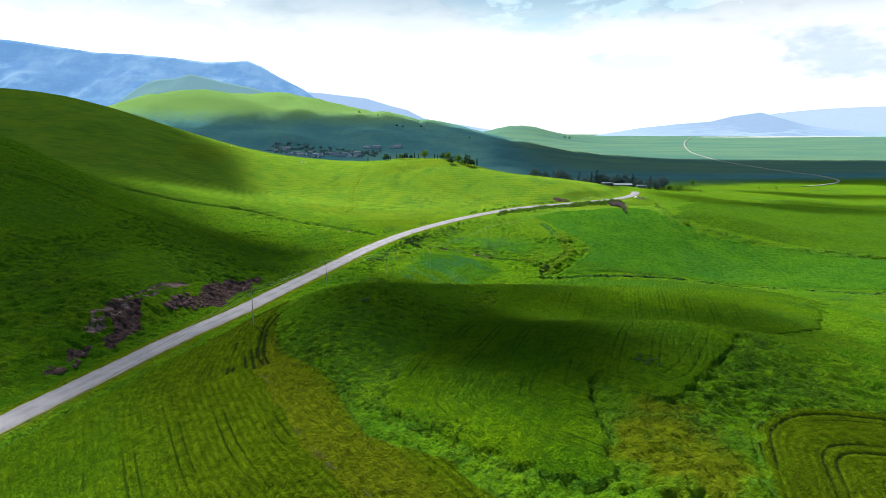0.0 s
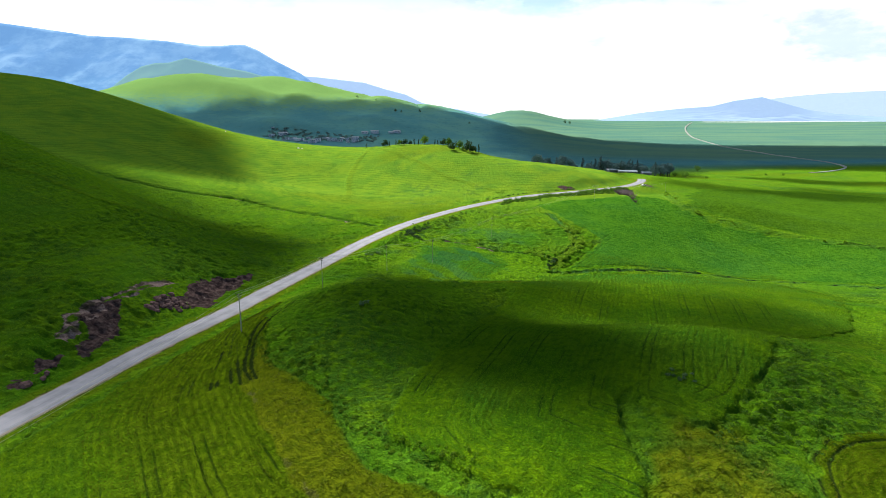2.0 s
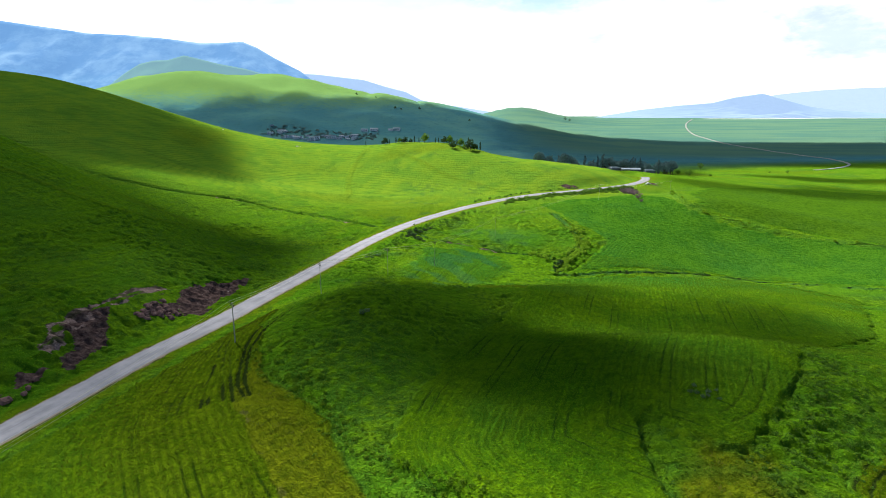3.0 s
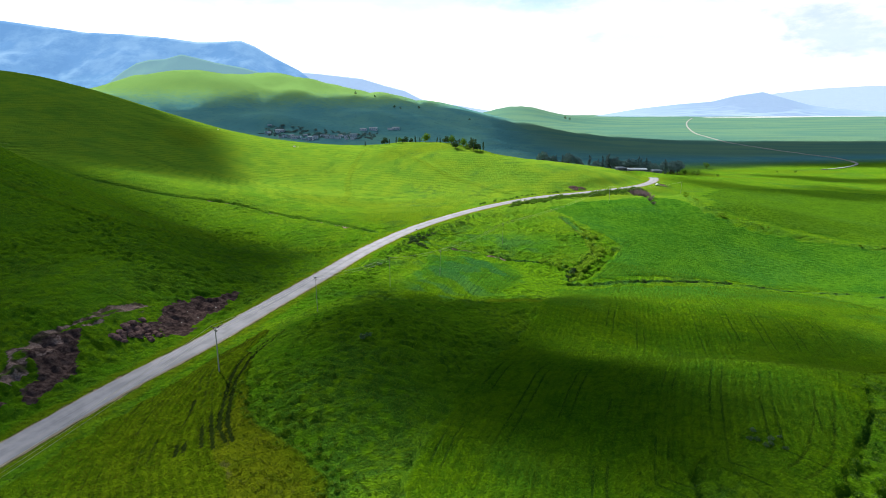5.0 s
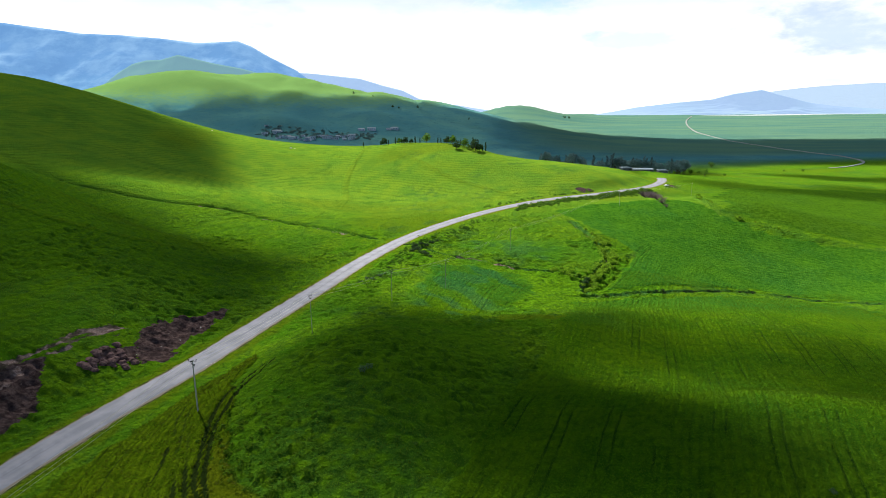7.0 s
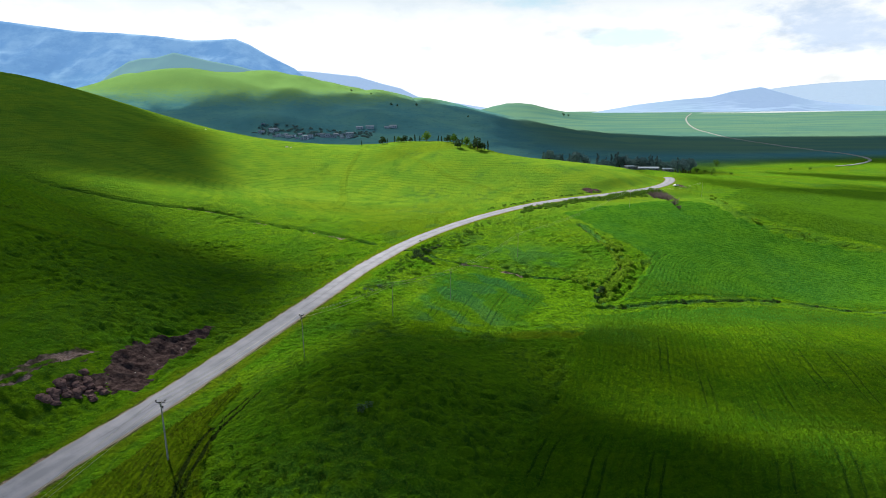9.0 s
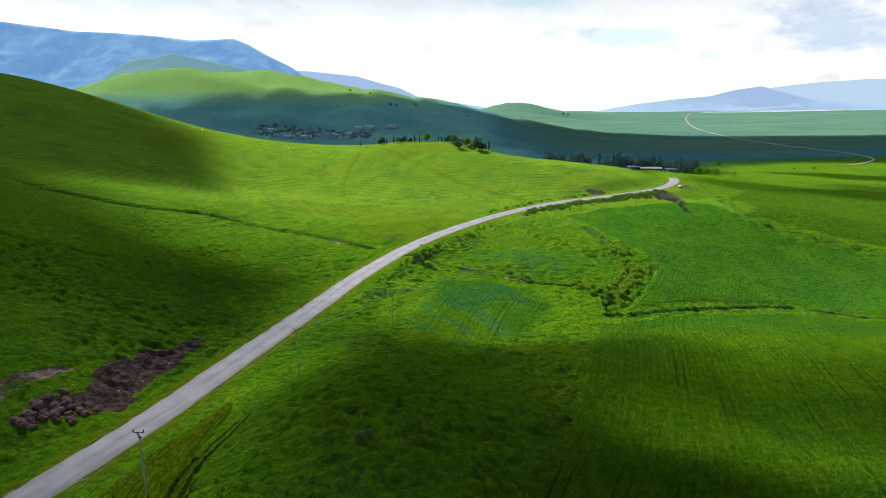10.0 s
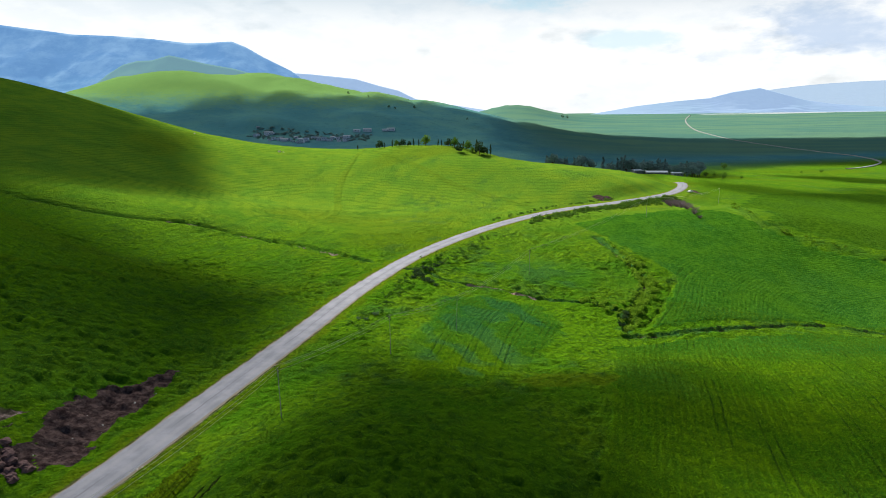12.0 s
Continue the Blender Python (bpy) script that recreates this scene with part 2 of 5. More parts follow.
RUTS = [
    [(-33.5, 146), (-36.5, 135), (-36.6, 128), (-36.8, 124), (-35.2, 116.7), (-33.7, 111.5), (-31.4, 107.3)], [(-35.5, 145), (-38.4, 133), (-38.1, 125), (-36.4, 116.7), (-35.1, 111.5), (-32.5, 107.3)],
    [(-41, 124), (-39, 118.6), (-36.7, 112.4), (-34, 106.1)], [(-42, 123.5), (-40.3, 118.6), (-38.2, 112.4), (-36.2, 107)],
    [(-41.3, 121), (-40.8, 116.5), (-40.4, 112.2), (-38.9, 106.9)], [(-43, 121), (-42.2, 117), (-41.9, 113), (-39.8, 105.9)],
    [(-45.7, 134), (-45.5, 129.7), (-43.2, 123.7)], [(-44.1, 132.5), (-43.3, 127.9), (-41.9, 123.8)],
    [(-50.9, 124.2), (-50.6, 118), (-49.9, 113.8)], [(-46.6, 109.5), (-45.6, 106), (-44.8, 103.5)], [(-45.1, 110.9), (-44.4, 107.5), (-43.6, 104.7)],
]
FIELD_RUTS = [
    [(55, 236), (65, 250), (77, 272), (84, 282)], [(57.5, 235), (67.5, 249), (79.5, 271), (87, 281)],
    [(66, 118), (60, 108), (53, 98), (47, 94)], [(63.5, 119), (57.5, 109), (51, 100), (46, 96)],
]
LINES = {}


def line_of(points, step=4.0):
    key = id(points)
    if key not in LINES:
        LINES[key] = smooth_line(points, step)
    return LINES[key]


def border_of(points):
    key = -id(points)
    if key not in LINES:
        p = np.array(points, float)
        LINES[key] = np.vstack([p, p[:1]])
    return LINES[key]


def land(x, y):
    """Heights of the finished ground, and what grows on it: crop, dry grass, bare earth, rank weeds, row position, pale stones, ruts."""
    z = with_road(x, y)
    crop, dry, earth, weed, row, pale, rut, late = (np.zeros(x.shape) for _ in range(8))
    wob = rough_noise(x, y, 3.1, 11)
    wob_fine = rough_noise(x, y, 1.1, 12)
    broad_wob = rough_noise(x, y, 11, 26) * step_up(150, 260, y)
    road_d, road_side, _ = nearest_on(ROAD_LINE, x, y, 30)
    # Crops stand as an even mat above the rough grass; lanes of wheels run along the rows.
    for field, rows, spacing, lanes, tone, rutted, ripe in ((HUMP_FIELD, HUMP_ROWS, 1.5, 13.0, 1.0, 0.0, 0.0), (SPIRAL_FIELD, SPIRAL_ROWS, 1.4, 9.0, 0.9, 0.45, 1.0), (ROAD_FIELD, ROAD_ROWS, 1.4, 15.0, 0.9, 0.0, 1.0),
                                                            (BLUE_FIELD, BLUE_ROWS, 1.3, 8.5, 0.9, 0.15, 0.0), (OVAL_FIELD, CREEK, 1.6, 9.0, 0.3, 0.0, 0.0), (WIDE_FIELD, WIDE_ROWS, 2.2, 24.0, 0.9, 0.0, 0.12), (UPPER_FIELD, BANK, 3.0, 20.0, 0.8, 0.0, 0.5)):
        within_it = inside(field, x + 0.5 * wob + 0.012 * y * broad_wob, y + 0.5 * wob_fine)
        d, _, _ = nearest_on(border_of(field), x, y, 9)
        full = within_it * step_up(0.0, 0.7 if tone > 0.95 or ripe > 0.6 else 8.0 if field in (BLUE_FIELD, OVAL_FIELD) else 3.5, d + 1.5 * wob)
        across, side, _ = nearest_on(line_of(rows), x, y, 260)
        across = across + 0.5 * rough_noise(x, y, 19, 13)
        lane = np.minimum(np.abs(across % lanes - 1.0), np.abs(across % lanes - 2.9))
        worn = step_up(-0.2, 0.3, rough_noise(x, y, 21, 14)) * (1 - step_up(0.12, 0.48, lane + 0.1 * wob_fine)) * full
        crop = np.maximum(crop, full * tone)
        row = np.where(within_it, across, row)
        z = z + full * (0.42 + 0.06 * wob_fine) - 0.5 * rutted * worn
        rut = np.maximum(rut, rutted * 1.3 * worn)
        late = np.maximum(late, ripe * full * (1.0 if ripe < 0.6 else 0.35 + 0.65 * (1 - step_up(9, 24, np.abs(across - 6)))))
        lower = 1 - step_up(100, 124, y)
        z = z - 0.3 * lower * (1 - step_up(0.2, 1.0, d)) * (1 - within_it)
        weed = np.maximum(weed, 0.75 * lower * (1 - step_up(0.2, 1.0, d)) * step_up(-0.5, 0.2, wob))
    lush = sum(tone * inside(f, x, y) * step_up(0, 9, nearest_on(border_of(f), x, y, 10)[0] + 2 * wob) for f, tone in ((BLUE_FIELD, 0.85), (OVAL_FIELD, 0.7)))
    weed = np.maximum(weed, lush * step_up(-0.05, 0.45, rough_noise(x + 0.4 * y, 0.5 * y, 5, 29) + 0.35 * wob))
    for i, way in enumerate(RUTS + FIELD_RUTS):
        d, _, _ = nearest_on(line_of(way), x, y, 4)
        worn = (1 - step_up(0.14, 0.52, d + 0.10 * wob_fine)) * step_up(-0.75, -0.3, rough_noise(x, y, 7, 24))
        worn = worn * (1.0 if i < 2 else 0.85 if i < 6 else 0.5 if i < 11 else 0.4)
        z, rut = z - 0.45 * worn, np.maximum(rut, worn)
    rough = 1 - np.clip(crop * 1.6, 0, 1)
    near = 1 - step_up(230, 420, np.hypot(x, y - 60))
    off_road = step_up(4.5, 8, road_d)
    hump = rough_noise(0.62 * x + 0.2 * y, y, 1.25, 27) + 0.5 * rough_noise(0.7 * x, y, 0.7, 28)
    z = z + rough * off_road * near * (0.20 * wob + 0.62 * hump * (0.55 + 0.6 * rough_noise(x, y, 17, 25)))
    weed = np.maximum(weed, rough * off_road * step_up(0.2, 0.8, 0.55 * wob + 0.6 * rough_noise(x, y, 14, 15)) * 0.55)
    # Ditches and creeks.
    for way, depth, half in ((CHANNEL, 1.5, 1.3), (CREEK, 0.9, 0.7), (WILLOW_CREEK, 1.1, 1.0), (DITCH, 0.6, 0.9)):
        d, side, r = nearest_on(line_of(way), x, y, 12)
        d = d + 0.5 * wob
        z = z - depth * (1 - step_up(0.3 * half, 1.6 * half, d))
        earth = np.maximum(earth, (0.2 if way is CREEK else 0.6) * (1 - step_up(0.2 * half, 0.7 * half, d)) * step_up(-0.3, 0.5, rough_noise(x, y, 9, 16)))
        weed = np.maximum(weed, (1 - step_up(half, 2.2 * half, d)) * step_up(-0.4, 0.2, wob + 0.3))
    d, side, r = nearest_on(line_of(CREEK), x, y, 12)
    pale = np.maximum(pale, (1 - step_up(0.5, 1.3, d + 0.4 * wob)) * step_up(3, 4.5, x) * (1 - step_up(24, 28, x)))
    d, side, r = nearest_on(line_of(CHANNEL), x, y, 12)
    pale = np.maximum(pale, 0.8 * (1 - step_up(0.5, 1.3, d + 0.7 * wob)) * step_up(0.0, 0.5, rough_noise(x, y, 12, 17)))
    # The terraced bank between two fields.
    d, side, r = nearest_on(line_of(BANK), x, y, 14)
    z = z + 0.8 * np.where(side < 0, 0, 1) * (1 - step_up(2, 12, d))
    z = z + 0.9 * (1 - step_up(0.6, 2.6, d + 0.8 * wob)) * (1 + 0.5 * wob_fine)
    weed = np.maximum(weed, 0.35 * (1 - step_up(1.0, 2.6, d + wob)))
    # The raw cutting beside the road: dark soil below, a pale scraped and streaked brow above.
    streak = rough_noise(0.94 * x - 0.35 * y, 0.16 * (0.35 * x + 0.94 * y), 0.9, 18)
    for cut, lower in zip(EARTH_CUTS, (0.7, 0.85, 0.85, 0.6, 0.6)):
        within_it = inside(cut, x + 0.9 * wob + 0.6 * streak, y + 0.9 * wob_fine)
        d, _, _ = nearest_on(border_of(cut), x, y, 6)
        z = z - within_it * 0.25 * step_up(0, 2.0, d) * (1 + 0.3 * wob)
        earth = np.maximum(earth, within_it * step_up(-0.3, 0.6, d + 0.6 * wob_fine + (lower - 0.6) * 2 - 0.5 * streak * (lower < 0.7)))
    brow = np.zeros(x.shape)
    for edge, bald in zip(BROWS, (0.22, 1.0)):
        within_it = inside(edge, x + 1.0 * wob, y + 1.2 * wob)
        brow = np.maximum(brow, within_it * step_up(-0.3, 0.3, streak + bald))
        z = z - within_it * (0.1 + 0.3 * streak)
    earth = np.maximum(earth, 0.6 * brow)
    pale = np.maximum(pale, 0.62 * brow * step_up(-0.6, 0.2, wob_fine + 0.5 * streak))
    # Dry grass: the turning strip of the field, the verges, a worn patch.
    d, side, r = nearest_on(line_of(DRY_PATH), x, y, 20)
    dry = np.maximum(dry, (1 - step_up(0.4, 1.6, d + 0.7 * wob)) * 0.95)
    earth = np.maximum(earth, 0.4 * (1 - step_up(0.3, 1.0, d + 0.6 * wob_fine)) * step_up(0, 0.5, wob + 0.2))
    turn_strip = np.where(side > 0, 1 - step_up(5, 14, d), 0) * inside(ROAD_FIELD, x, y)
    dry = np.maximum(dry, 0.8 * turn_strip)
    dry = np.maximum(dry, 0.6 * (1 - step_up(4.5, 8, road_d + 1.2 * wob)))
    dry = np.maximum(dry, 0.85 * (1 - step_up(6, 16, np.hypot((x - 42) * 1.1, (y - 76) * 0.8) + 3 * wob)))
    dry = np.maximum(dry, 0.15 * (1 - step_up(6, 16, np.hypot(x + 12, (y - 140) * 0.8) + 4 * wob)) * rough)
    weed = np.maximum(weed, 0.8 * (1 - step_up(14, 30, np.hypot((x + 66) * 0.8 + 0.35 * (y - 225), (y - 225) * 0.5 - 0.3 * (x + 66)) + 5 * wob)) * step_up(-0.3, 0.35, wob + 0.5 * wob_fine) * rough)
    weed = np.maximum(weed, 0.6 * (1 - step_up(5, 13, np.hypot((x - 28) * 0.5, y - 276) + 3 * wob)) * step_up(-0.2, 0.3, wob))
    weed = np.maximum(weed, 0.85 * (1 - step_up(9, 20, np.hypot((x + 15) * 1.0, (y - 112) * 0.7) + 4 * wob)) * rough * step_up(-0.6, 0.3, wob_fine))
    weed = np.maximum(weed, 0.7 * (1 - step_up(6, 16, np.hypot(x - 72, (y - 96) * 0.9) + 4 * wob)) * rough * step_up(-0.6, 0.3, wob_fine))
    dry = np.maximum(dry, 0.6 * (1 - step_up(4, 14, np.hypot((x - 22) * 0.7, y - 187) + 3 * wob)) * rough)
    dry = np.maximum(dry, 0.5 * step_up(0.1, 0.7, rough_noise(x, y, 60, 19)) * step_up(170, 300, y) * rough)
    for way, half in ((HILL_TRACK, 1.6), (HILL_TRACK_TWO, 1.5), (SPUR_TRACK, 1.0)):
        d, side, r = nearest_on(line_of(way), x, y, 10)
        dry = np.maximum(dry, 0.4 * (1 - step_up(half, 2 * half, d + 0.5 * wob)))
        z = z + 0.5 * (1 - step_up(half, 2 * half, d))
    for px, py, wide in ((87, 399, 5.0), (160, 442, 3.0), (157, 446, 2.4), (-141, 1192, 14.0)):
        bare = 1 - step_up(0.5, 1.0, np.hypot((x - px) / (1.5 * wide), (y - py) / (0.55 * wide + 0.006 * y)) + 0.25 * wob)
        earth = np.maximum(earth, 0.9 * bare)
    pale = np.maximum(pale, 0.8 * step_up(3400, 3700, y) * (1 - step_up(4200, 4600, y)) * step_up(900, 1700, x) * step_up(-0.2, 0.3, rough_noise(0.15 * x, y, 90, 44)))
    steep = step_up(1000, 1200, y) * step_up(25, 80, z)
    z = z - steep * (9 * np.abs(rough_noise(x + 0.4 * y, 0.6 * y, 130, 45)) + 3.5 * np.abs(rough_noise(x, y, 62, 46)) - 4)
    verge = (1 - step_up(3.2, 4.6, road_d + 0.35 * wob))
    earth = np.maximum(earth, 0.5 * verge)
    pale = np.maximum(pale, 0.6 * verge * step_up(0, 0.5, wob_fine))
    return z, crop, dry, earth, weed, row, pale, rut, late


def height(x, y):
    return float(land(np.array([float(x)]), np.array([float(y)]))[0][0])


# ---- materials ----
def material(name):
    m = bpy.data.materials.new(name)
    m.use_nodes = True
    k = Nodes(m.node_tree)
    shader = m.node_tree.nodes["Principled BSDF"]
    shader.inputs["Roughness"].default_value = 0.95
    shader.inputs["Specular IOR Level"].default_value = 0.12
    return m, k, shader


def bumped(k, shader, value, strength, distance):
    b = k.add("Bump")
    b.inputs["Strength"].default_value, b.inputs["Distance"].default_value = strength, distance
    k.plug(value, b.inputs["Height"])
    k.plug(b.outputs[0], shader.inputs["Normal"])


def plain(name, dark, light, scale, rough=0.9, metal=0.0, bump=0.02, fine=6.0):
    """A surface of two tones at two scales of grain."""
    m, k, shader = material(name)
    at = k.add("TexCoord").outputs["Object"]
    wide, grain = k.noise(at, scale, 3.0), k.noise(at, scale * fine, 4.0)
    k.plug(k.mix(k.span(k.math("ADD", k.math("MULTIPLY", wide, 0.6), k.math("MULTIPLY", grain, 0.4)), 0.3, 0.7), dark, light), shader.inputs["Base Color"])
    shader.inputs["Roughness"].default_value, shader.inputs["Metallic"].default_value = rough, metal
    if bump:
        bumped(k, shader, grain, 0.6, bump)
    return m


def varied(name, dark, light, rough=0.9, spread=0.5, scale=2.0):
    """Leaves: the tone varies from clump to clump and from plant to plant."""
    m, k, shader = material(name)
    one = k.add("ObjectInfo").outputs["Random"]
    island = k.add("NewGeometry").outputs["Random Per Island"]
    at = k.add("TexCoord").outputs["Object"]
    f = k.math("ADD", k.math("MULTIPLY", one, 0.3), k.math("ADD", k.math("MULTIPLY", island, spread), k.math("MULTIPLY", k.noise(at, scale), 0.3)))
    k.plug(k.mix(k.span(f, 0.15, 0.95), dark, light), shader.inputs["Base Color"])
    shader.inputs["Roughness"].default_value = rough
    through_leaf = k.add("BsdfTranslucent")
    k.plug(shader.inputs["Base Color"].links[0].from_socket, through_leaf.inputs[0])
    both = k.add("MixShader", 0.52, shader.outputs[0], through_leaf.outputs[0])
    k.plug(both.outputs[0], m.node_tree.nodes["Material Output"].inputs[0])
    return m


def make_ground_material():
    m, k, shader = material("meadow")
    at = k.add("NewGeometry").outputs["Position"]
    zone = k.add("Attribute", attribute_name="zone")
    more = k.add("Attribute", attribute_name="more")
    z, w = k.add("SeparateColor", zone.outputs["Color"]), k.add("SeparateColor", more.outputs["Color"])
    crop, dry, earth, weed, row, pale = z.outputs[0], z.outputs[1], z.outputs[2], w.outputs[0], k.add("Attribute", attribute_name="row").outputs["Fac"], w.outputs[1]
    far = w.outputs[2]
    broad, patch, clump, blade = k.noise(at, 0.012, 4.0), k.noise(at, 0.07, 4.0), k.noise(at, 0.55, 5.0, 0.65), k.noise(at, 2.6, 4.0, 0.7)
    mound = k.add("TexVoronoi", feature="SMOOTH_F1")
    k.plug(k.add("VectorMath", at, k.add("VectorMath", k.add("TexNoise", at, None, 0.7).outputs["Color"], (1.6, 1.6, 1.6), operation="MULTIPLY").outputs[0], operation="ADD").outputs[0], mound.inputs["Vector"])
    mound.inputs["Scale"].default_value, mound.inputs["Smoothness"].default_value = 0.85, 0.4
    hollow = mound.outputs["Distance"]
    # Open grass: sunlit yellow-green tops and shaded hollows painted into the colour.
    grass = k.mix(k.span(patch, 0.35, 0.68), (0.062, 0.165, 0.005), (0.128, 0.222, 0.006))
    grass = k.mix(k.span(broad, 0.4, 0.62), grass, (0.102, 0.210, 0.005))
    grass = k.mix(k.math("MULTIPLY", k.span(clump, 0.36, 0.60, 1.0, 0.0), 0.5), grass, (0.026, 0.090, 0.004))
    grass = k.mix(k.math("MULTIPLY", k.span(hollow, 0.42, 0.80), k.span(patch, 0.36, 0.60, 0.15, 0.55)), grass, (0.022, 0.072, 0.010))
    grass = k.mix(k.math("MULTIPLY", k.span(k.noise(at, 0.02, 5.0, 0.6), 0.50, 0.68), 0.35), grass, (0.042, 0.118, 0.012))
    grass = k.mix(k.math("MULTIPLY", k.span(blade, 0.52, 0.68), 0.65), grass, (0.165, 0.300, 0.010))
    # Trodden ledges that follow the contours of the far slopes.
    place = k.add("SeparateXYZ", at)
    slopes = k.math("MULTIPLY", k.math("MAXIMUM", k.span(place.outputs[1], 240.0, 330.0), k.span(place.outputs[0], -92.0, -74.0, 1.0, 0.0)), k.math("MULTIPLY", k.span(place.outputs[0], 60.0, 110.0, 1.0, 0.15), k.span(k.noise(at, 0.03, 3.0), 0.36, 0.56, 0.3, 1.0)))
    ledge = k.math("SINE", k.math("ADD", k.math("MULTIPLY", place.outputs[2], 5.2), k.math("MULTIPLY", k.noise(at, 0.11, 4.0, 0.6), 11.0)))
    ledge = k.math("MULTIPLY", k.span(ledge, 0.1, 0.95), slopes)
    # Grass pales with distance: aerial haze painted as a lighter colour.
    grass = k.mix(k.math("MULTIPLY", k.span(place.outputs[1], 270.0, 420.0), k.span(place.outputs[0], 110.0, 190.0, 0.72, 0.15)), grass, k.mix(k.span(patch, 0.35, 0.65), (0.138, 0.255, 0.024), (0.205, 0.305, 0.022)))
    grass = k.mix(k.math("MULTIPLY", ledge, 0.42), grass, (0.060, 0.150, 0.012))
    # Sown crop, with its rows.
    wave = k.math("SINE", k.math("MULTIPLY", k.math("ADD", row, k.math("MULTIPLY", k.noise(at, 0.8, 3.0), 0.45)), 6.2832 / 1.3))
    rows = k.math("MULTIPLY", k.span(wave, -0.6, 0.9), k.span(k.noise(at, 0.12, 2.0), 0.30, 0.58, 0.25, 1.0))
    # Pairs of wheel lines along the rows, worn through here and there.
    bent = k.math("ADD", row, k.math("MULTIPLY", k.noise(at, 0.3, 2.0), 0.5))
    pair = k.math("MULTIPLY", k.math("LESS_THAN", k.math("ABSOLUTE", k.math("SUBTRACT", k.math("MODULO", bent, 7.5), 3.9)), 1.2), k.span(k.math("ABSOLUTE", k.math("SUBTRACT", k.math("ABSOLUTE", k.math("SUBTRACT", k.math("MODULO", bent, 7.5), 3.9)), 0.85)), 0.10, 0.26, 1.0, 0.0))
    wheel = k.math("MULTIPLY", k.math("MULTIPLY", pair, k.span(k.noise(at, 0.045, 3.0, 0.6), 0.46, 0.58)), k.span(place.outputs[1], 228.0, 240.0, 1.0, 0.0))
    sown = k.mix(k.span(patch, 0.35, 0.65), (0.060, 0.146, 0.003), (0.108, 0.195, 0.003))
    sown = k.mix(k.span(place.outputs[1], 200.0, 225.0), sown, k.mix(k.span(patch, 0.35, 0.65), (0.028, 0.120, 0.012), (0.054, 0.160, 0.011)))
    cool = k.span(k.noise(at, 0.028, 4.0, 0.6), 0.48, 0.66)
    sown = k.mix(k.math("MULTIPLY", cool, k.span(place.outputs[1], 150.0, 210.0, 0.2, 0.5)), sown, (0.022, 0.116, 0.022))
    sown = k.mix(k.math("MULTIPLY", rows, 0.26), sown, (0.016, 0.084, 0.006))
    # Relief painted in: blades lightened as if lit, low clumps darkened as shade.
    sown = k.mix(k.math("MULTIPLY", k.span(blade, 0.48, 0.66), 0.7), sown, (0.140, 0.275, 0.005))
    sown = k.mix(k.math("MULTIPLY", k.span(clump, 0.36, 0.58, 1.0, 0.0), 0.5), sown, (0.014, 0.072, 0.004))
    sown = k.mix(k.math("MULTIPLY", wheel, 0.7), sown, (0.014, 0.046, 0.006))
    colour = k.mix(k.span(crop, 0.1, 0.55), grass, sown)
    late = k.add("Attribute", attribute_name="late").outputs["Fac"]
    ripe = k.mix(k.span(clump, 0.36, 0.62), (0.052, 0.092, 0.002), (0.105, 0.152, 0.004))
    ripe = k.mix(k.math("MULTIPLY", k.span(blade, 0.48, 0.72), 0.6), ripe, (0.115, 0.165, 0.006))
    ripe = k.mix(k.math("MULTIPLY", rows, 0.45), ripe, (0.022, 0.050, 0.002))
    ripe = k.mix(k.math("MULTIPLY", wheel, 0.8), ripe, (0.016, 0.036, 0.003))
    colour = k.mix(k.math("MULTIPLY", late, 0.9), colour, ripe)
    # Later, drier crop towards olive.
    olive = k.mix(k.span(clump, 0.35, 0.7), (0.150, 0.172, 0.006), (0.070, 0.098, 0.004))
    colour = k.mix(k.math("MULTIPLY", k.span(dry, 0.1, 1.0), k.span(k.math("ADD", clump, k.math("MULTIPLY", dry, 0.35)), 0.45, 0.72)), colour, olive)
    weeds = k.mix(k.span(blade, 0.4, 0.65), (0.030, 0.096, 0.010), (0.066, 0.160, 0.018))
    weeds = k.mix(k.math("MULTIPLY", k.span(place.outputs[1], 165.0, 185.0), k.span(place.outputs[0], -40.0, -20.0)), weeds, k.mix(k.span(blade, 0.4, 0.65), (0.016, 0.072, 0.024), (0.045, 0.130, 0.038)))
    colour = k.mix(k.math("MULTIPLY", weed, k.span(blade, 0.30, 0.55, 1.0, 0.55)), colour, weeds)
    rut = k.add("Attribute", attribute_name="rut").outputs["Fac"]
    colour = k.mix(k.span(rut, 0.2, 0.6), colour, (0.022, 0.036, 0.006))
    soil = k.mix(k.span(k.noise(at, 0.9, 5.0, 0.65), 0.35, 0.68), (0.052, 0.031, 0.028), (0.142, 0.090, 0.078))
    colour = k.mix(k.math("MULTIPLY", k.span(earth, 0.15, 0.7), k.span(k.math("ADD", clump, earth), 0.55, 0.95)), colour, soil)
    stones = k.mix(k.span(blade, 0.35, 0.7), (0.22, 0.138, 0.112), (0.41, 0.285, 0.24))
    colour = k.mix(k.span(k.math("ADD", pale, k.math("MULTIPLY", clump, 0.3)), 0.5, 0.85), colour, stones)
    # Distant pasture and scrub are cooler: the haze of distance painted into the colour.
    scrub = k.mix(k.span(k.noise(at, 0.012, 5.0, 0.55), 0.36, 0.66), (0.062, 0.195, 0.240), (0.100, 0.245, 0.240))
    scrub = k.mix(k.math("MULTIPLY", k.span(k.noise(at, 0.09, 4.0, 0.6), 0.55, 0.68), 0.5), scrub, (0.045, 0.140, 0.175))
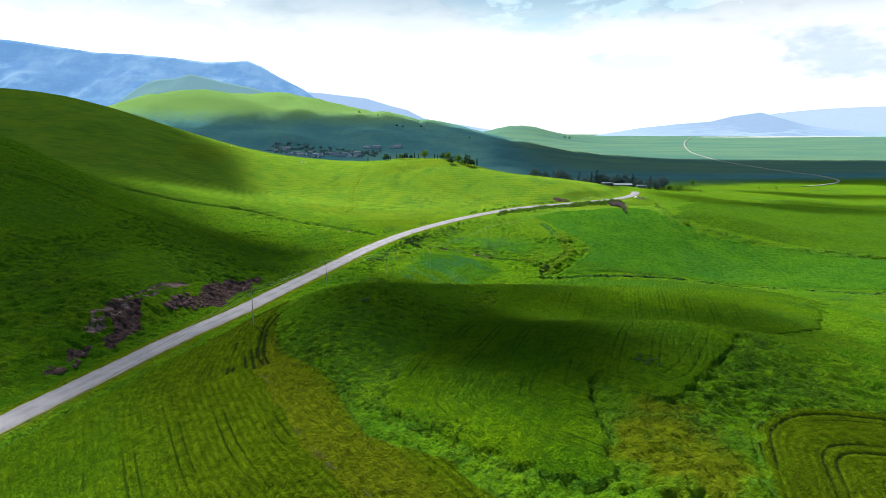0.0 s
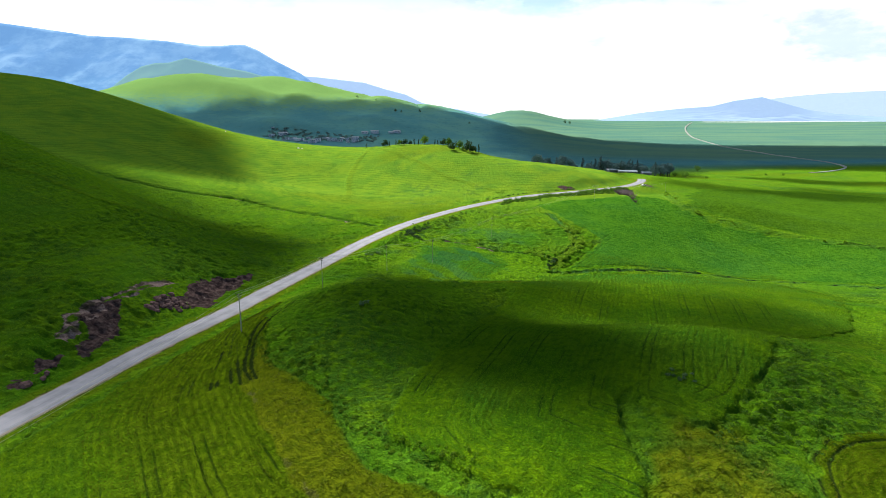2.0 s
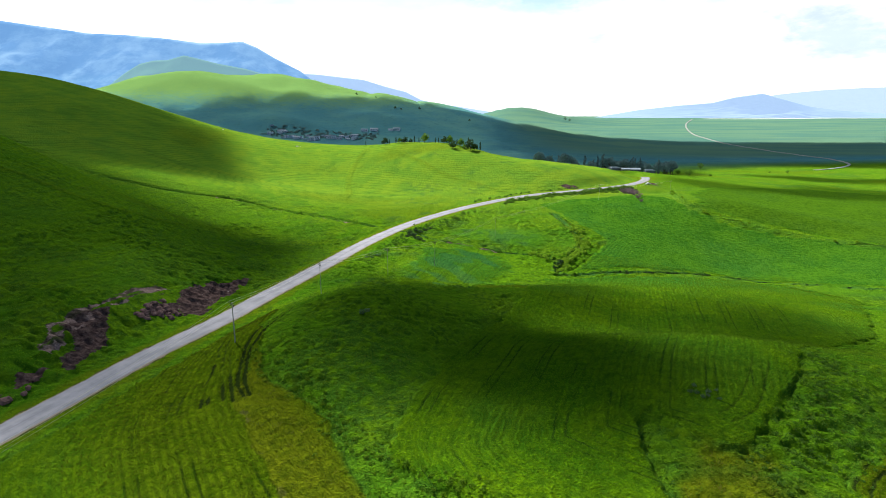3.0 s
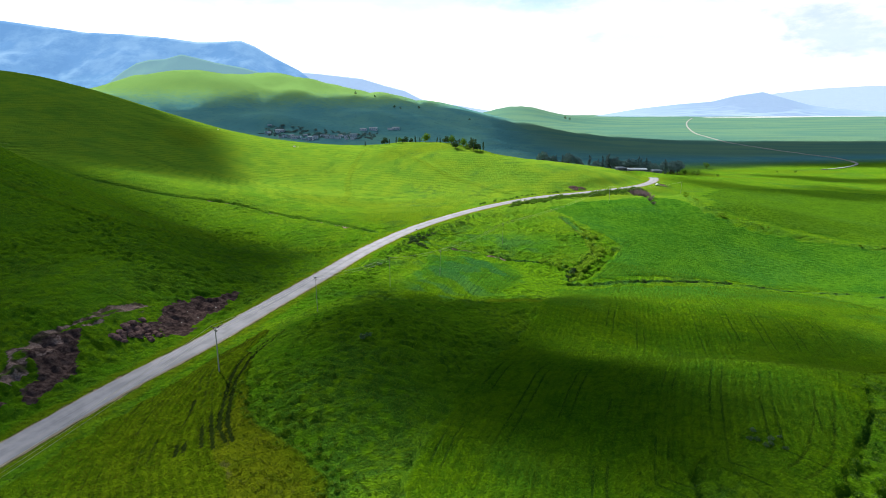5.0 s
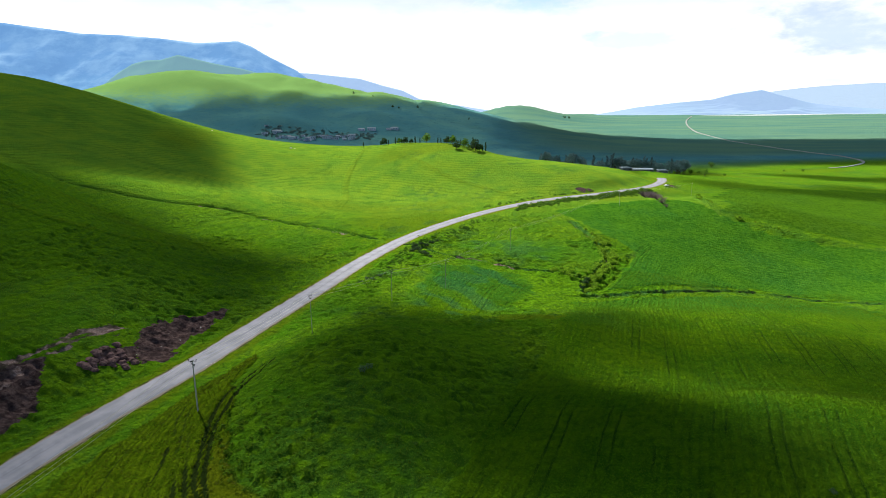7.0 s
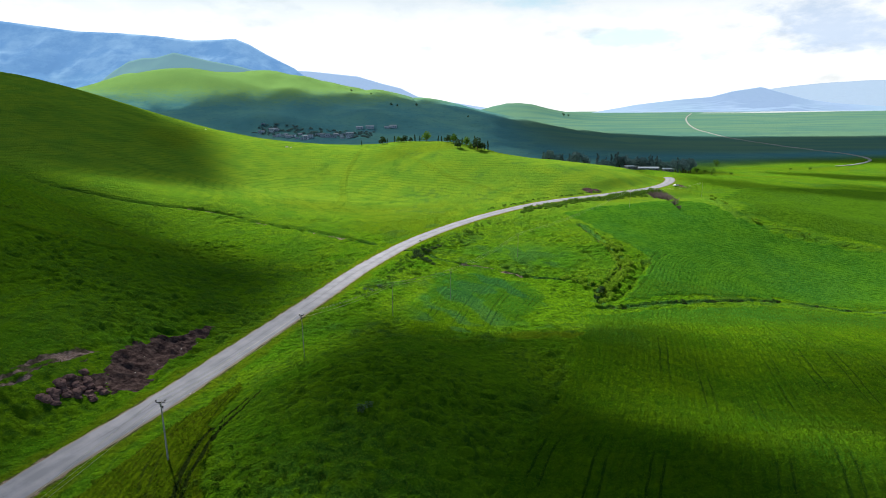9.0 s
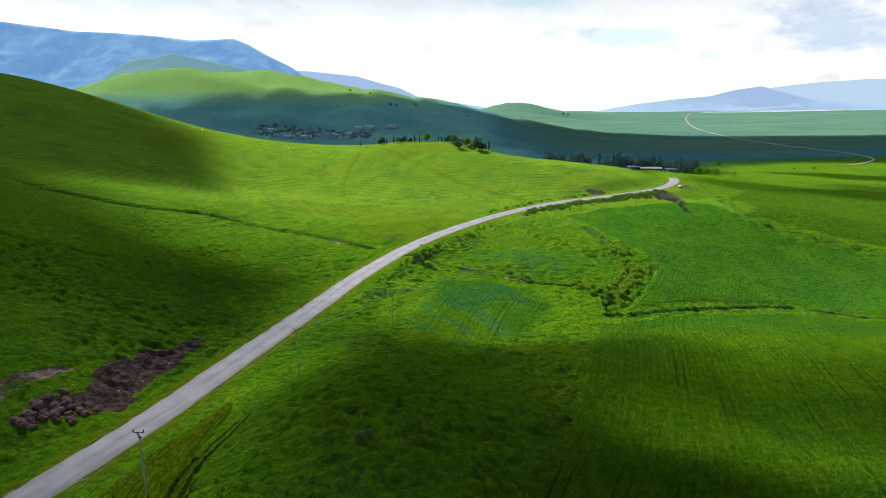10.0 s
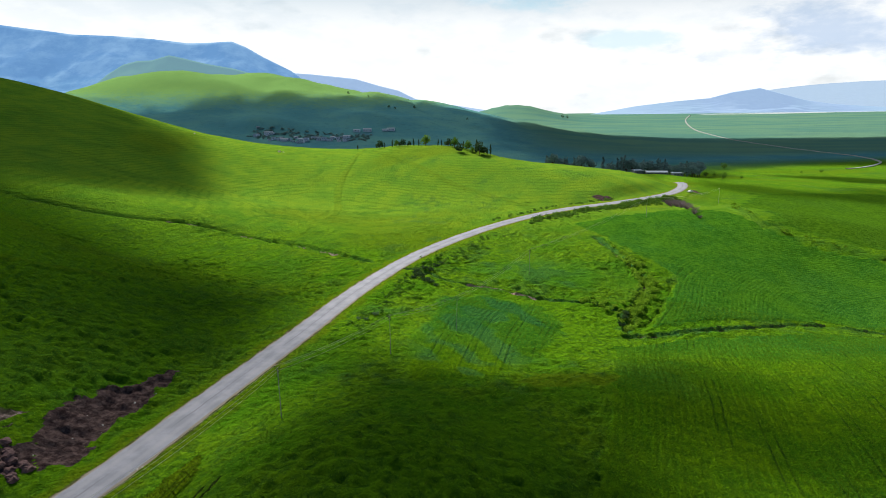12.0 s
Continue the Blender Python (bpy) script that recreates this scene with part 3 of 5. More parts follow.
    # Higher slopes turn yellow-green: the sunlit crest painted in by height.
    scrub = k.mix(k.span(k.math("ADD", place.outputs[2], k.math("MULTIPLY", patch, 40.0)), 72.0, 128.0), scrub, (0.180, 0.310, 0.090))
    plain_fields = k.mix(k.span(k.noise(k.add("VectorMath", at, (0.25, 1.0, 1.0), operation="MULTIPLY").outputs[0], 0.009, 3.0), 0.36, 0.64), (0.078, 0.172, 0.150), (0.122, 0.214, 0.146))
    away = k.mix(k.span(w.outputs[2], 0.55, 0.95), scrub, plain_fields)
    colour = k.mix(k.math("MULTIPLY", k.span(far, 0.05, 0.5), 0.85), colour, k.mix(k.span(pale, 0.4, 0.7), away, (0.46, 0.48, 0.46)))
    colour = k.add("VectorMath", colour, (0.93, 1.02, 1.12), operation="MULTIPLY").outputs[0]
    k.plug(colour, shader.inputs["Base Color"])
    shader.inputs["Roughness"].default_value, shader.inputs["Specular IOR Level"].default_value = 1.0, 0.0
    tall = k.math("ADD", k.math("MULTIPLY", blade, 0.75), k.math("ADD", k.math("SUBTRACT", k.math("MULTIPLY", clump, 0.9), k.math("MULTIPLY", k.math("MULTIPLY", hollow, k.span(crop, 0.1, 0.5, 0.55, 0.05)), 1.0)), k.math("ADD", k.math("MULTIPLY", k.math("MULTIPLY", rows, crop), -0.11), k.math("ADD", k.math("MULTIPLY", ledge, -0.14), k.math("MULTIPLY", k.math("MULTIPLY", wheel, crop), -0.12)))))
    bumped(k, shader, tall, 1.0, 0.85)
    return m


GROUND = make_ground_material()


# ---- the ground: one sheet to the horizon ----
def sheet(name, xs, ys, fill):
    """A grid mesh over xs and ys; fill(x, y) gives the heights and the attributes."""
    X, Y = (a.ravel() for a in np.meshgrid(xs, ys))
    z, attributes = fill(X, Y)
    nx, ny = len(xs), len(ys)
    me = bpy.data.meshes.new(name)
    me.vertices.add(nx * ny)
    me.vertices.foreach_set("co", np.stack([X, Y, z], 1).astype(np.float32).ravel())
    i = np.arange(nx * ny).reshape(ny, nx)
    quads = np.stack([i[:-1, :-1], i[:-1, 1:], i[1:, 1:], i[1:, :-1]], -1).reshape(-1, 4)
    me.loops.add(quads.size)
    me.loops.foreach_set("vertex_index", quads.ravel().astype(np.int32))
    me.polygons.add(len(quads))
    me.polygons.foreach_set("loop_start", (np.arange(len(quads)) * 4).astype(np.int32))
    me.polygons.foreach_set("use_smooth", np.ones(len(quads), bool))
    me.update(calc_edges=True)
    for key, values in attributes.items():
        if values.ndim == 1:
            me.attributes.new(key, "FLOAT", "POINT").data.foreach_set("value", values.astype(np.float32))
        else:
            me.attributes.new(key, "FLOAT_COLOR", "POINT").data.foreach_set("color", values.astype(np.float32).ravel())
    return me


def fill_ground(x, y):
    z, crop, dry, earth, weed, row, pale, rut, late = land(x, y)
    one = np.ones(x.shape)
    # far sets how strongly the ground takes on the painted haze colour.
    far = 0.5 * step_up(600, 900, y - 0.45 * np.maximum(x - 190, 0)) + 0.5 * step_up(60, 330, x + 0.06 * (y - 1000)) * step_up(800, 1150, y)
    return z, {"zone": np.stack([crop, dry, earth, one], 1), "more": np.stack([weed, pale, far, one], 1), "row": row, "rut": rut, "late": late}


XS = np.concatenate([-np.geomspace(125, 4950, 95)[::-1], np.arange(-124.5, 135, 0.45), np.geomspace(135.5, 4950, 95)])
YS = np.concatenate([-np.geomspace(2, 500, 18)[::-1], np.arange(0, 60, 2.5), np.arange(60, 290, 0.42), np.arange(290, 440, 1.2), np.arange(440, 640, 2.5), np.geomspace(640, 4950, 130)])
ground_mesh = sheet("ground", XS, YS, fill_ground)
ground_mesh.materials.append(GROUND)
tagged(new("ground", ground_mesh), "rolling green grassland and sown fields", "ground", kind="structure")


# ---- the road ----
def make_road_material():
    m, k, shader = material("worn_asphalt")
    at = k.add("NewGeometry").outputs["Position"]
    side = k.add("Attribute", attribute_name="across").outputs["Fac"]
    patches, grain = k.noise(at, 0.25, 5.0, 0.6), k.noise(at, 6.0, 5.0, 0.7)
    tone = k.mix(k.span(patches, 0.35, 0.65), (0.180, 0.188, 0.225), (0.245, 0.250, 0.295))
    wheel = k.span(k.math("ABSOLUTE", k.math("SUBTRACT", k.math("ABSOLUTE", side), 0.45)), 0.05, 0.25, 0.3, 0.0)
    tone = k.mix(wheel, tone, (0.30, 0.295, 0.325))
    middle = k.math("MULTIPLY", k.span(k.math("ABSOLUTE", k.math("ADD", side, k.math("MULTIPLY", k.math("SUBTRACT", patches, 0.5), 0.25))), 0.01, 0.09, 0.55, 0.0), k.span(k.noise(at, 0.05, 2.0), 0.35, 0.55))
    tone = k.mix(middle, tone, (0.120, 0.120, 0.145))
    tone = k.mix(k.math("MULTIPLY", k.span(grain, 0.45, 0.75), 0.3), tone, (0.15, 0.15, 0.175))
    tone = k.mix(k.span(k.math("ADD", k.math("ABSOLUTE", side), k.math("MULTIPLY", grain, 0.16)), 0.96, 1.06), tone, (0.20, 0.175, 0.13))
    k.plug(tone, shader.inputs["Base Color"])
    shader.inputs["Roughness"].default_value = 0.85
    bumped(k, shader, grain, 0.5, 0.01)
    return m


def make_road():
    line = smooth_line(ROAD, 1.5)
    t = np.gradient(line[:, :2], axis=0)
    t /= np.hypot(t[:, 0], t[:, 1])[:, None]
    cross = [(-3.45, -0.10), (-3.1, 0.0), (-1.6, 0.05), (0, 0.08), (1.6, 0.05), (3.1, 0.0), (3.45, -0.10)]
    verts, across, faces, n = [], [], [], len(cross)
    for i, (x, y, z) in enumerate(line):
        ragged = 0.14 * math.sin(i * 1.7) + 0.1 * math.sin(i * 0.61)
        for j, (o, up) in enumerate(cross):
            o += ragged * (abs(o) > 3) * (1 if o > 0 else -0.7)
            verts.append((x - t[i, 1] * o, y + t[i, 0] * o, z + up + 0.03))
            across.append(o / 3.2)
        if i:
            faces += [((i - 1) * n + j + 1, (i - 1) * n + j, i * n + j, i * n + j + 1)[::-1] for j in range(n - 1)]
    me = bpy.data.meshes.new("road")
    me.from_pydata(verts, [], [f[::-1] for f in faces])
    me.attributes.new("across", "FLOAT", "POINT").data.foreach_set("value", np.array(across, np.float32))
    me.polygons.foreach_set("use_smooth", np.ones(len(faces), bool))
    me.materials.append(make_road_material())
    tagged(new("road", me), "pale worn asphalt country road without markings", "road", kind="structure")


make_road()


# ---- the pale track that winds across the plain ----
def make_track():
    line = smooth_line(PLAIN_TRACK, 12.0)
    t = np.gradient(line, axis=0)
    t /= np.hypot(t[:, 0], t[:, 1])[:, None]
    verts, faces = [], []
    for i, (x, y) in enumerate(line):
        half = 1.3 + 0.0006 * y + 0.3 * math.sin(i * 0.7)
        px, py = np.array([x - t[i, 1] * half, x + t[i, 1] * half]), np.array([y + t[i, 0] * half, y - t[i, 0] * half])
        z = float(np.max(with_road(px, py))) + 0.4 + 0.0004 * y
        verts += [(px[0], py[0], z), (px[1], py[1], z), (px[0], py[0], z - 1.5), (px[1], py[1], z - 1.5)]
        if i:
            a, b = 4 * (i - 1), 4 * i
            faces += [(a, a + 1, b + 1, b), (a + 2, a, b, b + 2), (a + 1, a + 3, b + 3, b + 1)]
    me = bpy.data.meshes.new("track")
    me.from_pydata(verts, [], faces)
    me.materials.append(plain("pale_gravel", (0.19, 0.21, 0.20), (0.30, 0.31, 0.29), 0.05, 0.95, 0, 0))
    tagged(new("track", me), "pale gravel track winding across the plain", "track", kind="structure")


make_track()


# ---- clouds that shade the land ----
CLOUD_BASE = 1600
NEAR_SHADES = [
    (0.81, 14, [(18, 152), (34, 152), (44, 142), (50, 132), (58, 124), (72, 121), (90, 118), (108, 112), (96, 104), (64, 99), (34, 86), (12, 92), (-5, 110), (-4, 130), (8, 146)]),
    (0.70, 18, [(-41, 144), (-39, 170), (-36, 196), (-26, 214), (-4, 208), (10, 196), (24, 190), (34, 170), (44, 152), (50, 136), (50, 112), (20, 100), (-6, 102), (-28, 114), (-38, 128)]),
    (0.48, 14, [(8, 198), (30, 206), (44, 222), (58, 224), (68, 204), (66, 180), (60, 158), (56, 140), (30, 150)]),
]
LEFT_SHADES = [
    (0.60, 38, [(-36, 190), (-24, 246), (-50, 290), (-100, 312), (-150, 332), (-230, 375), (-370, 330), (-350, 40), (-150, 50), (-104, 92), (-84, 118), (-62, 140)]),
    (0.42, 30, [(-44, 176), (-34, 236), (-46, 268), (-80, 280), (-112, 262), (-112, 226), (-92, 190), (-70, 168)]),
    (0.50, 24, [(44, 150), (60, 196), (96, 206), (122, 184), (126, 140), (104, 116), (60, 118)]),
    (0.38, 26, [(-112, 90), (-118, 120), (-100, 172), (-60, 184), (-20, 166), (0, 130), (-4, 104), (-10, 90)]),
    (0.66, 40, [(-212, 560), (-172, 510), (-142, 462), (-130, 420), (-146, 388), (-166, 362), (-200, 346), (-236, 346), (-330, 340), (-480, 360), (-760, 480), (-520, 700), (-310, 635), (-256, 606)]),
]
UPPER_SHADES = [
    (0.40, 14, [(190, 500), (240, 516), (300, 540), (355, 552), (460, 575), (600, 600), (640, 560), (480, 500), (303, 440), (250, 456), (186, 456)]),
    (0.52, 16, [(330, 690), (352, 640), (420, 600), (560, 600), (640, 640), (430, 660), (392, 685)]),
]
FAR_SHADES = [
    (0.52, 14, [(-1100, 1100), (-800, 1180), (-660, 1240), (-591, 1290), (-520, 1390), (-455, 1470), (-315, 1530), (-168, 1620), (-38, 1680), (90, 1540), (237, 1530), (458, 1560), (757, 1575), (1300, 1560), (1800, 1450),
                (1700, 900), (1100, 780), (593, 800), (410, 790), (300, 700), (240, 572), (120, 562), (60, 610), (-150, 760), (-500, 850), (-900, 950)]),
    (0.40, 45, [(90, 1490), (237, 1505), (458, 1530), (757, 1545), (1300, 1530), (1800, 1420), (1700, 930), (1100, 810), (593, 820), (410, 810), (250, 780), (120, 900), (60, 1200)]),
]


def make_cloud(density, soft, shade):
    shift = TO_SUN * (CLOUD_BASE / TO_SUN.z)
    p = np.array(shade, float)
    low = rolling(p[:, 0], p[:, 1])[:, None]
    p = p - low * np.array([TO_SUN.x, TO_SUN.y]) / TO_SUN.z
    shade = [tuple(q) for q in p]
    LINES.clear()
    lo, hi = p.min(0) - 30, p.max(0) + 30
    step = max(4.0, float((hi - lo).max()) / 110)
    xs, ys = np.arange(lo[0], hi[0], step), np.arange(lo[1], hi[1], step)
    X, Y = np.meshgrid(xs, ys)
    x, y = X.ravel(), Y.ravel()
    size = min(float((hi - lo).max()), 500)
    wx, wy = x + 0.05 * size * rough_noise(x, y, 0.12 * size, 31), y + 0.05 * size * rough_noise(x, y, 0.12 * size, 32)
    d, _, _ = nearest_on(border_of(shade), wx, wy, 60)
    d = np.where(inside(shade, wx, wy), d, -d).reshape(X.shape)
    solid = d > 0
    top = np.sqrt(np.clip(d, 0, 60)) * 4 * (1 + 0.5 * rough_noise(x, y, 0.1 * size, 33).reshape(X.shape)) + 1
    bm = bmesh.new()
    thick = bm.verts.layers.float.new("thick")
    upper, lower = {}, {}

    def corner(store, i, j, up):
        if (i, j) not in store:
            near = d[max(0, i - 1):i + 1, max(0, j - 1):j + 1]
            rise = float(top[min(i, X.shape[0] - 1), min(j, X.shape[1] - 1)]) if near.min() > 0 else 0.0
            store[i, j] = bm.verts.new((lo[0] + (j - 0.5) * step, lo[1] + (i - 0.5) * step, CLOUD_BASE + (rise if up else -0.15 * rise)))
            store[i, j][thick] = density * float(step_up(0, soft, max(0.0, float(near.mean()))))
        return store[i, j]

    for i, j in zip(*np.nonzero(solid)):
        i, j = int(i), int(j)
        c = [(i, j), (i, j + 1), (i + 1, j + 1), (i + 1, j)]
        bm.faces.new([corner(upper, *q, True) for q in c])
        bm.faces.new([corner(lower, *q, False) for q in reversed(c)])
    for f in bm.faces:
        f.smooth = True
    me = bpy.data.meshes.new("cloud")
    bm.to_mesh(me)
    bm.free()
    me.materials.append(CLOUD_WHITE)
    ob = new("cloud", me)
    ob.location = (shift.x, shift.y, 0)
    tagged(ob, "white flat-based cumulus cloud drifting high overhead", "cloud", "clouds overhead", "structure")


def make_cloud_material():
    m, k, shader = material("cloud_white")
    at = k.add("NewGeometry").outputs["Position"]
    k.plug(k.mix(k.noise(at, 0.01, 4.0), (0.78, 0.79, 0.8), (0.86, 0.86, 0.86)), shader.inputs["Base Color"])
    thick = k.add("Attribute", attribute_name="thick").outputs["Fac"]
    k.plug(k.math("MULTIPLY", thick, k.span(k.noise(at, 0.03, 4.0), 0.25, 0.5, 0.75, 1.0)), shader.inputs["Alpha"])
    return m


CLOUD_WHITE = make_cloud_material()
for density, soft, shade in NEAR_SHADES + LEFT_SHADES + UPPER_SHADES + FAR_SHADES:
    make_cloud(density, soft, shade)
LINES.clear()


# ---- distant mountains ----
def make_mountain_material(name, near_tone, far_tone, green, haze_glow, amount):
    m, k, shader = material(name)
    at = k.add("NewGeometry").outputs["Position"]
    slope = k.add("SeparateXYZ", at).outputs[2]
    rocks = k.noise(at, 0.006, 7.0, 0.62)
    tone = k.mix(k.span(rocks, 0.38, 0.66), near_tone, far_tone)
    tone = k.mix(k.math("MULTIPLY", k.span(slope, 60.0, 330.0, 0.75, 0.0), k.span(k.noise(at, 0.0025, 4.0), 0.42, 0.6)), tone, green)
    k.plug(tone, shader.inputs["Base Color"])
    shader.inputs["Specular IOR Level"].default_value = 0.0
    # Distance haze put in as emission: the slopes shine faintly by themselves.
    k.plug((*haze_glow, 1), shader.inputs["Emission Color"])
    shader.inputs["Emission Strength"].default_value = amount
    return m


def make_mountain(name, crest, back, front, base, mat, seed, label):
    """A massif whose crest runs through (x, height) at y = back and whose foot lies at y = front."""
    c = np.array(crest, float)
    xs = np.linspace(c[0, 0], c[-1, 0], 150)
    vs = np.concatenate([np.linspace(0, 1, 60), [1.06, 1.2]])

    def fill(x, v):
        top = np.interp(x, c[:, 0], c[:, 1])
        spur = np.abs(rough_noise(x, v * 900, 330, seed)) + 0.5 * np.abs(rough_noise(x, v * 900, 150, seed + 1)) + 0.25 * np.abs(rough_noise(x, v * 900, 60, seed + 2))
        shape = np.clip(v, 0, 1) ** 1.35
        z = base + (top - base) * shape - (top - base) * 0.24 * spur * np.clip(v, 0, 1) * (1 - np.clip(v, 0, 1)) * 2.4
        return np.where(v > 1, base + (top - base) * (1 - (v - 1) * 3), z), {}

    me = sheet(name, xs, vs, fill)
    co = np.empty(len(me.vertices) * 3, np.float32)
    me.vertices.foreach_get("co", co)
    co = co.reshape(-1, 3)
    co[:, 1] = front + (back - front) * co[:, 1]
    me.vertices.foreach_set("co", co.ravel())
    me.update()
    me.materials.append(mat)
    tagged(new(name, me), label, "mountain", kind="structure")


# The blue and pale tones carry the haze of distance.
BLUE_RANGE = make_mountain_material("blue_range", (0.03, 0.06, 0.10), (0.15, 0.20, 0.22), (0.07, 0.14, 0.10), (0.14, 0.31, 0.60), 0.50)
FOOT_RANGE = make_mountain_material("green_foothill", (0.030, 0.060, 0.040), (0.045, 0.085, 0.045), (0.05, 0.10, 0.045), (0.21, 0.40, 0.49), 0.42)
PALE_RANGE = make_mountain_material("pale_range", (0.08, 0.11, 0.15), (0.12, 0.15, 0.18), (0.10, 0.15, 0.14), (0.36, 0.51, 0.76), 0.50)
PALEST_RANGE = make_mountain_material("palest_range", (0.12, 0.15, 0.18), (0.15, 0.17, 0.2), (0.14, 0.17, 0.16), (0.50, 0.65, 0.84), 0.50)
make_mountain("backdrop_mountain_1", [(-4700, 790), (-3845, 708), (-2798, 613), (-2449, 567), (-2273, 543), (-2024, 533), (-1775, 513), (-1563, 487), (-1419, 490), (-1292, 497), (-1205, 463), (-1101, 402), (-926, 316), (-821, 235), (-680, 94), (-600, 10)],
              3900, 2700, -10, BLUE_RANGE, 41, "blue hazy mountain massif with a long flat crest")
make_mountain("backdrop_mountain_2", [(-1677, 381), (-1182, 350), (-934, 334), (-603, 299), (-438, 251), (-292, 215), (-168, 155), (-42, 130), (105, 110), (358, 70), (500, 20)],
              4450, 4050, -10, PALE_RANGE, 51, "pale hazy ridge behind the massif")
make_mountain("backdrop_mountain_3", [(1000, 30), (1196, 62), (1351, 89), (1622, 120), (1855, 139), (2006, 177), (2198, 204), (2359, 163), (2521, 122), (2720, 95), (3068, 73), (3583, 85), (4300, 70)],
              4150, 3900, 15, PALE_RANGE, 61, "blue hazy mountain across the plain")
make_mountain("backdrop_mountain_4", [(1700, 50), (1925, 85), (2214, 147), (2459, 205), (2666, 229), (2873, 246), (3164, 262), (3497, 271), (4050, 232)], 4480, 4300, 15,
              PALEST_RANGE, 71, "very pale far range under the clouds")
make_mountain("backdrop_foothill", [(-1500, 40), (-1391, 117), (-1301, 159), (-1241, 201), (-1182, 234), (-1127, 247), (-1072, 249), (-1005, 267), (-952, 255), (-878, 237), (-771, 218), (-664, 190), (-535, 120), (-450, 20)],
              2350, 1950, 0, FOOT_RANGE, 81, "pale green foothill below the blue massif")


# ---- building things ----
def part(name, bm, mat, parent=None, label=""):
    """Links a bmesh as one mesh object, under a thing where one is given."""
    me = bpy.data.meshes.new(name)
    bm.to_mesh(me)
    bm.free()
    me.materials.append(mat)
    ob = new(name, me)
    ob.parent = parent
    return tagged(ob, label)


def box(bm, size, at=(0, 0, 0), turn=0.0, bevel=0.0):
    made = bmesh.ops.create_cube(bm, size=1.0, matrix=Matrix.Translation(at) @ Matrix.Rotation(radians(turn), 4, "Z") @ Matrix.Diagonal((*size, 1)))
    if bevel:
        edges = list({e for v in made["verts"] for e in v.link_edges})
        bmesh.ops.bevel(bm, geom=edges, offset=bevel, segments=1, affect="EDGES")


def tube(bm, a, b, r1, r2, sides=8):
    a, b = Vector(a), Vector(b)
    m = Matrix.Translation((a + b) / 2) @ (b - a).to_track_quat("Z", "Y").to_matrix().to_4x4()
    bmesh.ops.create_cone(bm, cap_ends=True, segments=sides, radius1=r1, radius2=r2, depth=(b - a).length, matrix=m)


def leaf_clump(bm, rng, centre, radii, count, size):
    """Small leaves over and in a rounded clump, with gaps."""
    for _ in range(count):
        d = Vector((rng.gauss(0, 1), rng.gauss(0, 1), rng.gauss(0, 1))).normalized()
        r = rng.uniform(0.62, 1.08)
        c = Vector(centre) + Vector((d.x * radii[0], d.y * radii[1], d.z * radii[2])) * r
        u = Vector((rng.gauss(0, 1), rng.gauss(0, 1), rng.gauss(0, 1))).normalized()
        v = (d + 0.7 * Vector((rng.gauss(0, 1), rng.gauss(0, 1), rng.gauss(0, 1)))).normalized()
        w = u.cross(v).normalized()
        s = size * rng.uniform(0.6, 1.4)
        bm.faces.new([bm.verts.new(c + w * s), bm.verts.new(c + u * s * 0.8), bm.verts.new(c - w * s), bm.verts.new(c - u * s * 0.7)])


BARK = plain("bark", (0.05, 0.035, 0.025), (0.12, 0.09, 0.07), 3.0)
LEAF_DARK = varied("dark_leaves", (0.014, 0.036, 0.014), (0.048, 0.095, 0.030))
LEAF_GREEN = varied("green_leaves", (0.042, 0.115, 0.012), (0.135, 0.250, 0.028))
LEAF_BRIGHT = varied("bright_leaves", (0.100, 0.210, 0.010), (0.220, 0.380, 0.024))
LEAF_BLUE = varied("grey_green_leaves", (0.050, 0.110, 0.050), (0.130, 0.215, 0.100))
TWIG = varied("dry_twigs", (0.130, 0.095, 0.115), (0.340, 0.265, 0.300))
GRASS = varied("grass_blades", (0.056, 0.132, 0.006), (0.128, 0.228, 0.012), spread=0.6)
CROP = varied("crop_blades", (0.044, 0.112, 0.004), (0.112, 0.215, 0.006), spread=0.6)
WEED = varied("weed_leaves", (0.032, 0.096, 0.010), (0.090, 0.190, 0.020), spread=0.6)
OLIVE = varied("olive_blades", (0.050, 0.080, 0.002), (0.140, 0.172, 0.005), spread=0.6)
STRAW = varied("dry_blades", (0.100, 0.135, 0.008), (0.200, 0.220, 0.022), spread=0.6)
# Leaves of far trees, lightened and blued to paint in the haze.
LEAF_HAZE = varied("hazed_bluish_leaves", (0.095, 0.175, 0.180), (0.170, 0.275, 0.260))
CONCRETE = plain("pole_concrete", (0.22, 0.23, 0.22), (0.38, 0.39, 0.37), 1.5)
STEEL = plain("dark_steel", (0.02, 0.02, 0.022), (0.05, 0.05, 0.055), 4.0, 0.5, 0.6, 0)
GLAZED = plain("dark_insulator", (0.015, 0.012, 0.012), (0.04, 0.03, 0.03), 5.0, 0.3, 0, 0)
WIRE = plain("bare_wire", (0.55, 0.56, 0.42), (0.70, 0.71, 0.55), 2.0, 0.5, 0.0, 0)
ROCK = plain("purple_rock", (0.078, 0.044, 0.044), (0.195, 0.120, 0.114), 1.2, 0.95, 0, 0.06)
PALE_ROCK = plain("pale_rock", (0.40, 0.39, 0.36), (0.66, 0.64, 0.60), 2.0, 0.9, 0, 0.03)
PLASTER = plain("grey_plaster", (0.32, 0.41, 0.54), (0.48, 0.58, 0.70), 0.4)
ROOFING = plain("pale_roofing", (0.22, 0.26, 0.32), (0.36, 0.41, 0.48), 0.6, 0.8)
MUD_ROOF = plain("mud_roof", (0.24, 0.29, 0.36), (0.38, 0.43, 0.50), 0.5)
BARN_WALL = plain("stained_plaster", (0.11, 0.13, 0.15), (0.20, 0.22, 0.25), 0.4)
